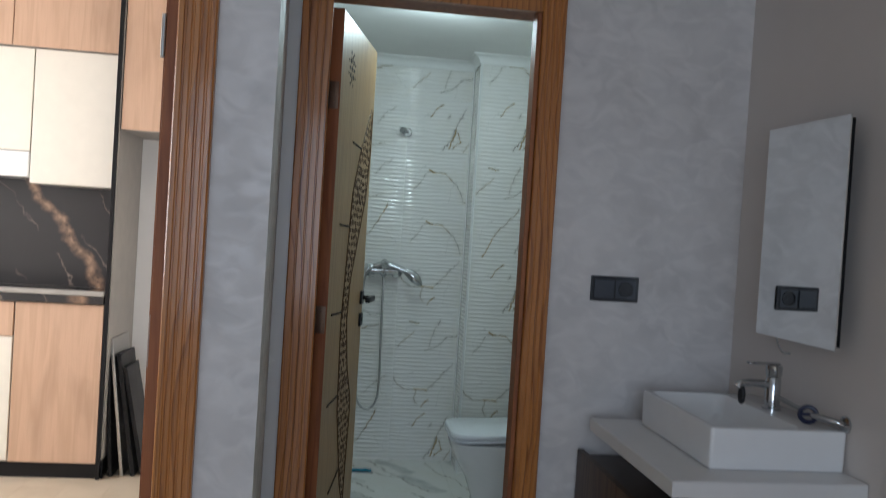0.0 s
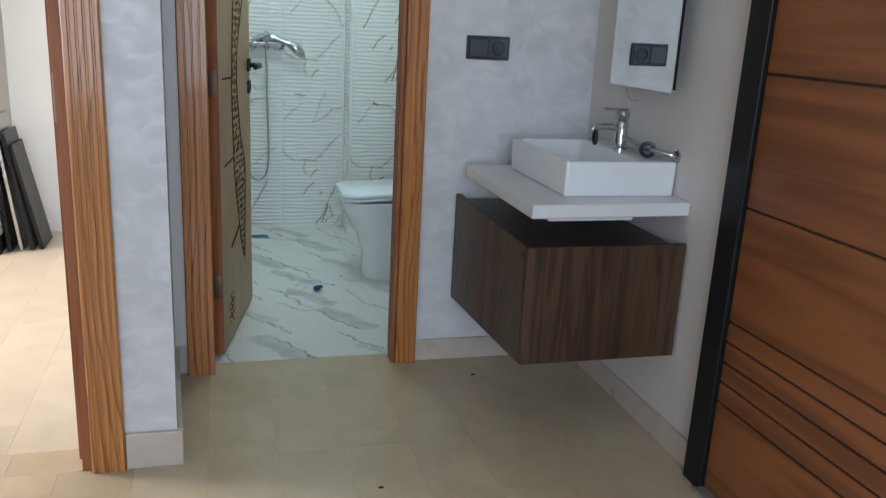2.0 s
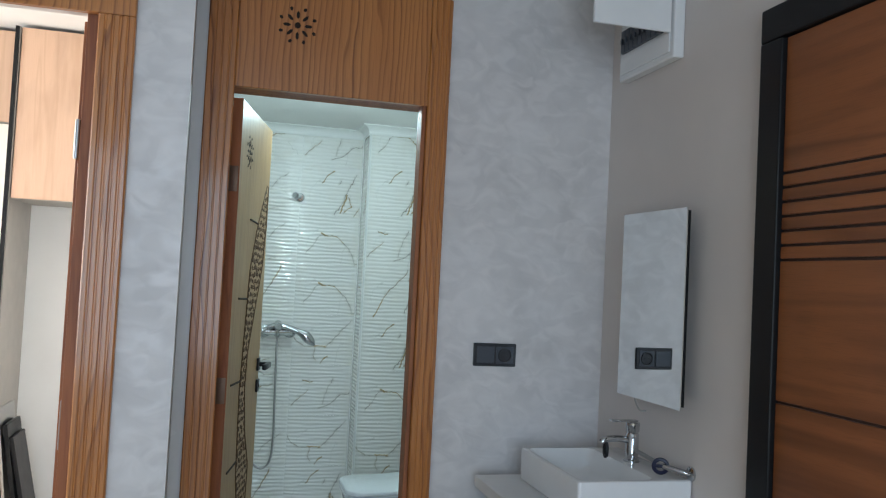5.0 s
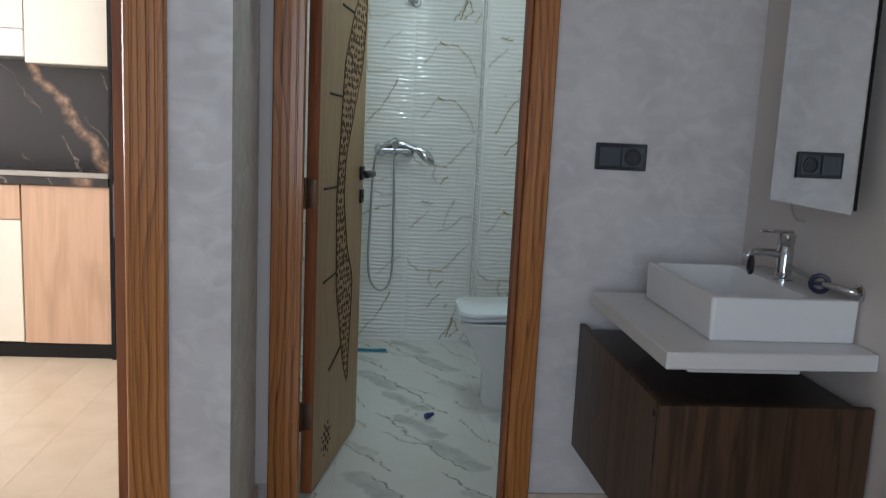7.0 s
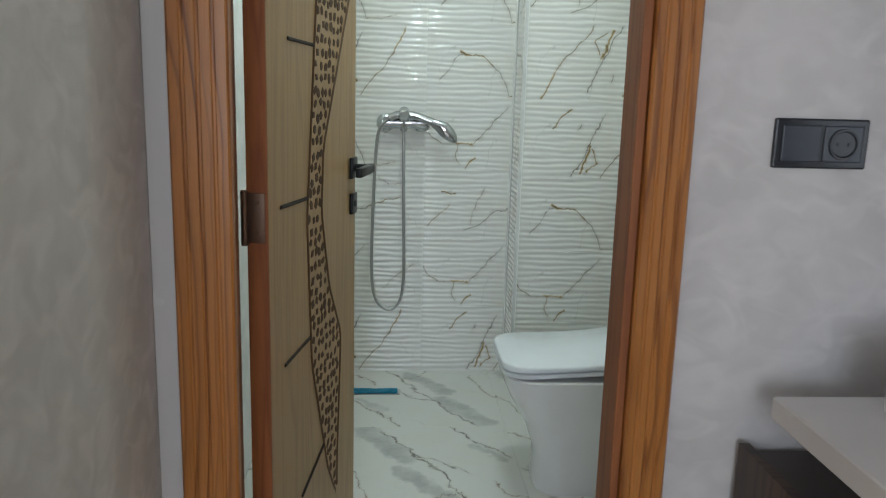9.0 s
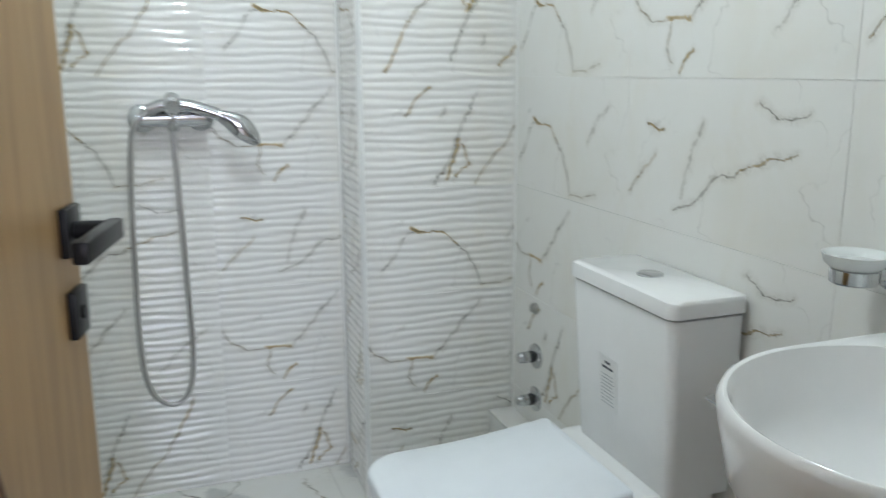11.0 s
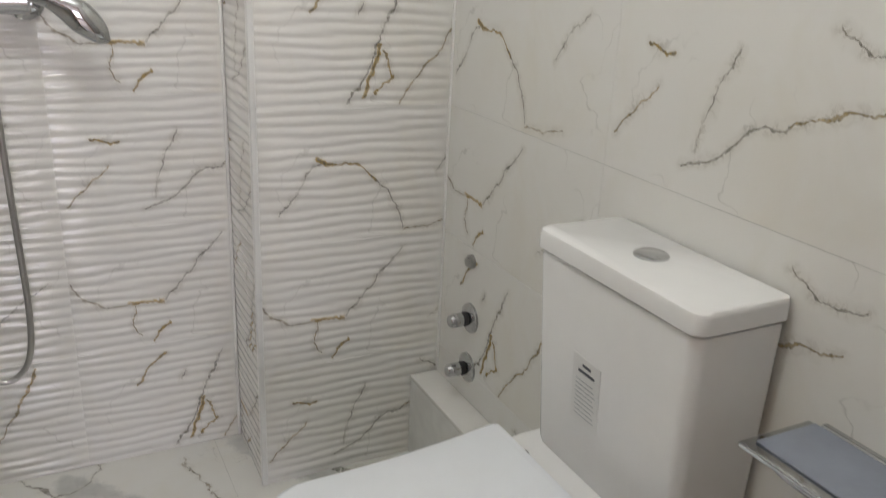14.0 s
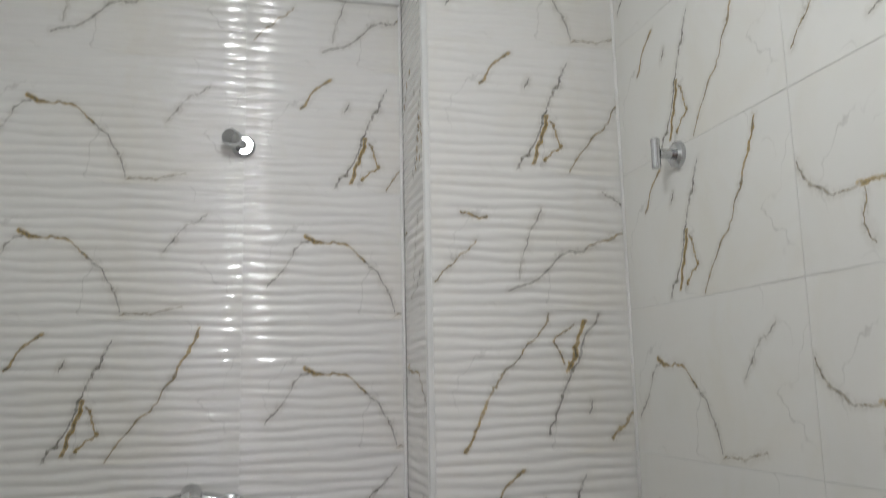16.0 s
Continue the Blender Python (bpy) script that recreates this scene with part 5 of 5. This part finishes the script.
def clad(parent, origin, turn, width, start, ribbed, order, top):
    """Rows of tiles from the floor to top on a wall that begins at origin; start: how much of the first tile is cut away."""
    row = 0
    while row * TILE_H < top - 0.01:
        u, first = 0.0, start
        k = 0
        while u < width - 0.004:
            w = min(TILE_W - first, width - u)
            at = Matrix.Translation(origin) @ Matrix.Rotation(radians(turn), 4, "Z") @ Matrix.Translation((u - first, 0, row * TILE_H))
            lay(parent, at, first, first + w, 0.0, min(TILE_H, top - row * TILE_H), ribbed, order(row, k))
            u, first, k = u + w, 0.0, k + 1
        row += 1


A, B, C, D = M_ARCH, M_SLASH, M_SMILE, M_DRIFT
back_order = ((B, B), (C, C), (D, D), (A, C), (B, A), (A, A), (A, B), (D, D))
shaft_order = (D, C, A, B, M_SLASH_TURNED, D, B, A)
right_order = ((D, B, A), (B, A, C), (C, D, A), (A, D, B), (A, C, D), (B, C, A), (B, D, C), (A, B, D))
clad(wall_bathroom_back, (LEFT, BACK, 0), 0, SIDE - LEFT, 0.0, True, lambda r, k: back_order[r][k], BATH_CEIL)
clad(wall_bathroom_shaft, (SIDE, BACK, 0), -90, BACK - COL, 0.1, True, lambda r, k: (C, B, D, D, A, D, B, A)[r], BATH_CEIL)
clad(wall_bathroom_shaft, (SIDE, COL, 0), 0, RIGHT - SIDE, 0.0, True, lambda r, k: shaft_order[r], BATH_CEIL)
clad(wall_bathroom_right, (RIGHT, COL, 0), -90, COL - 2.737, 0.03, False, lambda r, k: right_order[r][min(k, 2)], BATH_CEIL)
clad(wall_bathroom_left, (LEFT - 0.0005, 2.737, 0), 90, BACK - 2.737, 0.0, False, lambda r, k: (A, B, C, D)[(r * 3 + k) % 4], BATH_CEIL)

# bathroom floor: square polished tiles
floor_tile = {}
for tile_y in (4.15, 3.55, 2.95, 2.35):
    for tile_x in (-0.32, 0.28, 0.88):
        u0, u1 = max(0.0, LEFT - tile_x), min(0.6, RIGHT - tile_x)
        v0 = max(0.0, 2.692 - tile_y)
        key = (round(u0, 3), round(u1, 3), round(v0, 3))
        if key not in floor_tile:
            bm = bmesh.new()
            box(bm, u0 + 0.0002, u1 - 0.0002, v0 + 0.0002, 0.5998, -0.0075, 0.0, 0.0003, 1)
            me = bpy.data.meshes.new("floor_tile")
            bm.to_mesh(me)
            bm.free()
            me.materials.append(M_FLOOR_BATH)
            floor_tile[key] = me
        ob = new("floor_tile", floor_tile[key])
        ob.parent, ob.location = floor_bathroom, (tile_x, tile_y, 0)
        if (round(tile_x / 0.6) + round(tile_y / 0.6)) % 2:
            ob.material_slots[0].link = "OBJECT"
            ob.material_slots[0].material = M_FLOOR_BATH_TURNED

# hall and kitchen floor: long beige tiles laid along the hall
hall_mesh = {}


def hall_floor(parent, x0, x1, y0, y1, wide=0.20, long=0.90, material=None):
    col = 0
    x = x1
    while x > x0 + 0.01:
        xa = max(x - wide, x0)
        y = y1 + (col % 3) * long / 3
        while y > y0 + 0.01:
            ya, yb = max(y - long, y0), min(y, y1)
            if yb - ya > 0.01:
                key = (round(x - xa, 3), round(yb - ya, 3))
                if key not in hall_mesh:
                    bm = bmesh.new()
                    box(bm, 0.0002, key[0] - 0.0002, 0.0002, key[1] - 0.0002, -0.0075, 0.0, 0.0004, 1)
                    me = bpy.data.meshes.new("stone_tile")
                    bm.to_mesh(me)
                    bm.free()
                    me.materials.append(M_HALL)
                    hall_mesh[key] = me
                ob = new("stone_tile", hall_mesh[key])
                if material:
                    ob.material_slots[0].link = "OBJECT"
                    ob.material_slots[0].material = material
                ob.parent, ob.location = parent, (xa, ya, 0)
            y -= long
        x, col = xa, col + 1


hall_floor(floor_hall, 0.045, 1.56, 1.99, 2.689)
hall_floor(floor_hall, -1.09, -0.18, 1.99, 2.115)
hall_floor(floor_hall, -1.80, 1.56, -0.80, 1.99)
hall_floor(floor_kitchen, -2.50, -0.20, 2.116, 4.70, material=M_KITCHEN_TILE_LIT)
tagged(part("floor_far_tiles", boxes((-1.80, 1.56, -2.60, -0.802, -0.0075, 0.0)), M_HALL, floor_hall), kind="stuff")
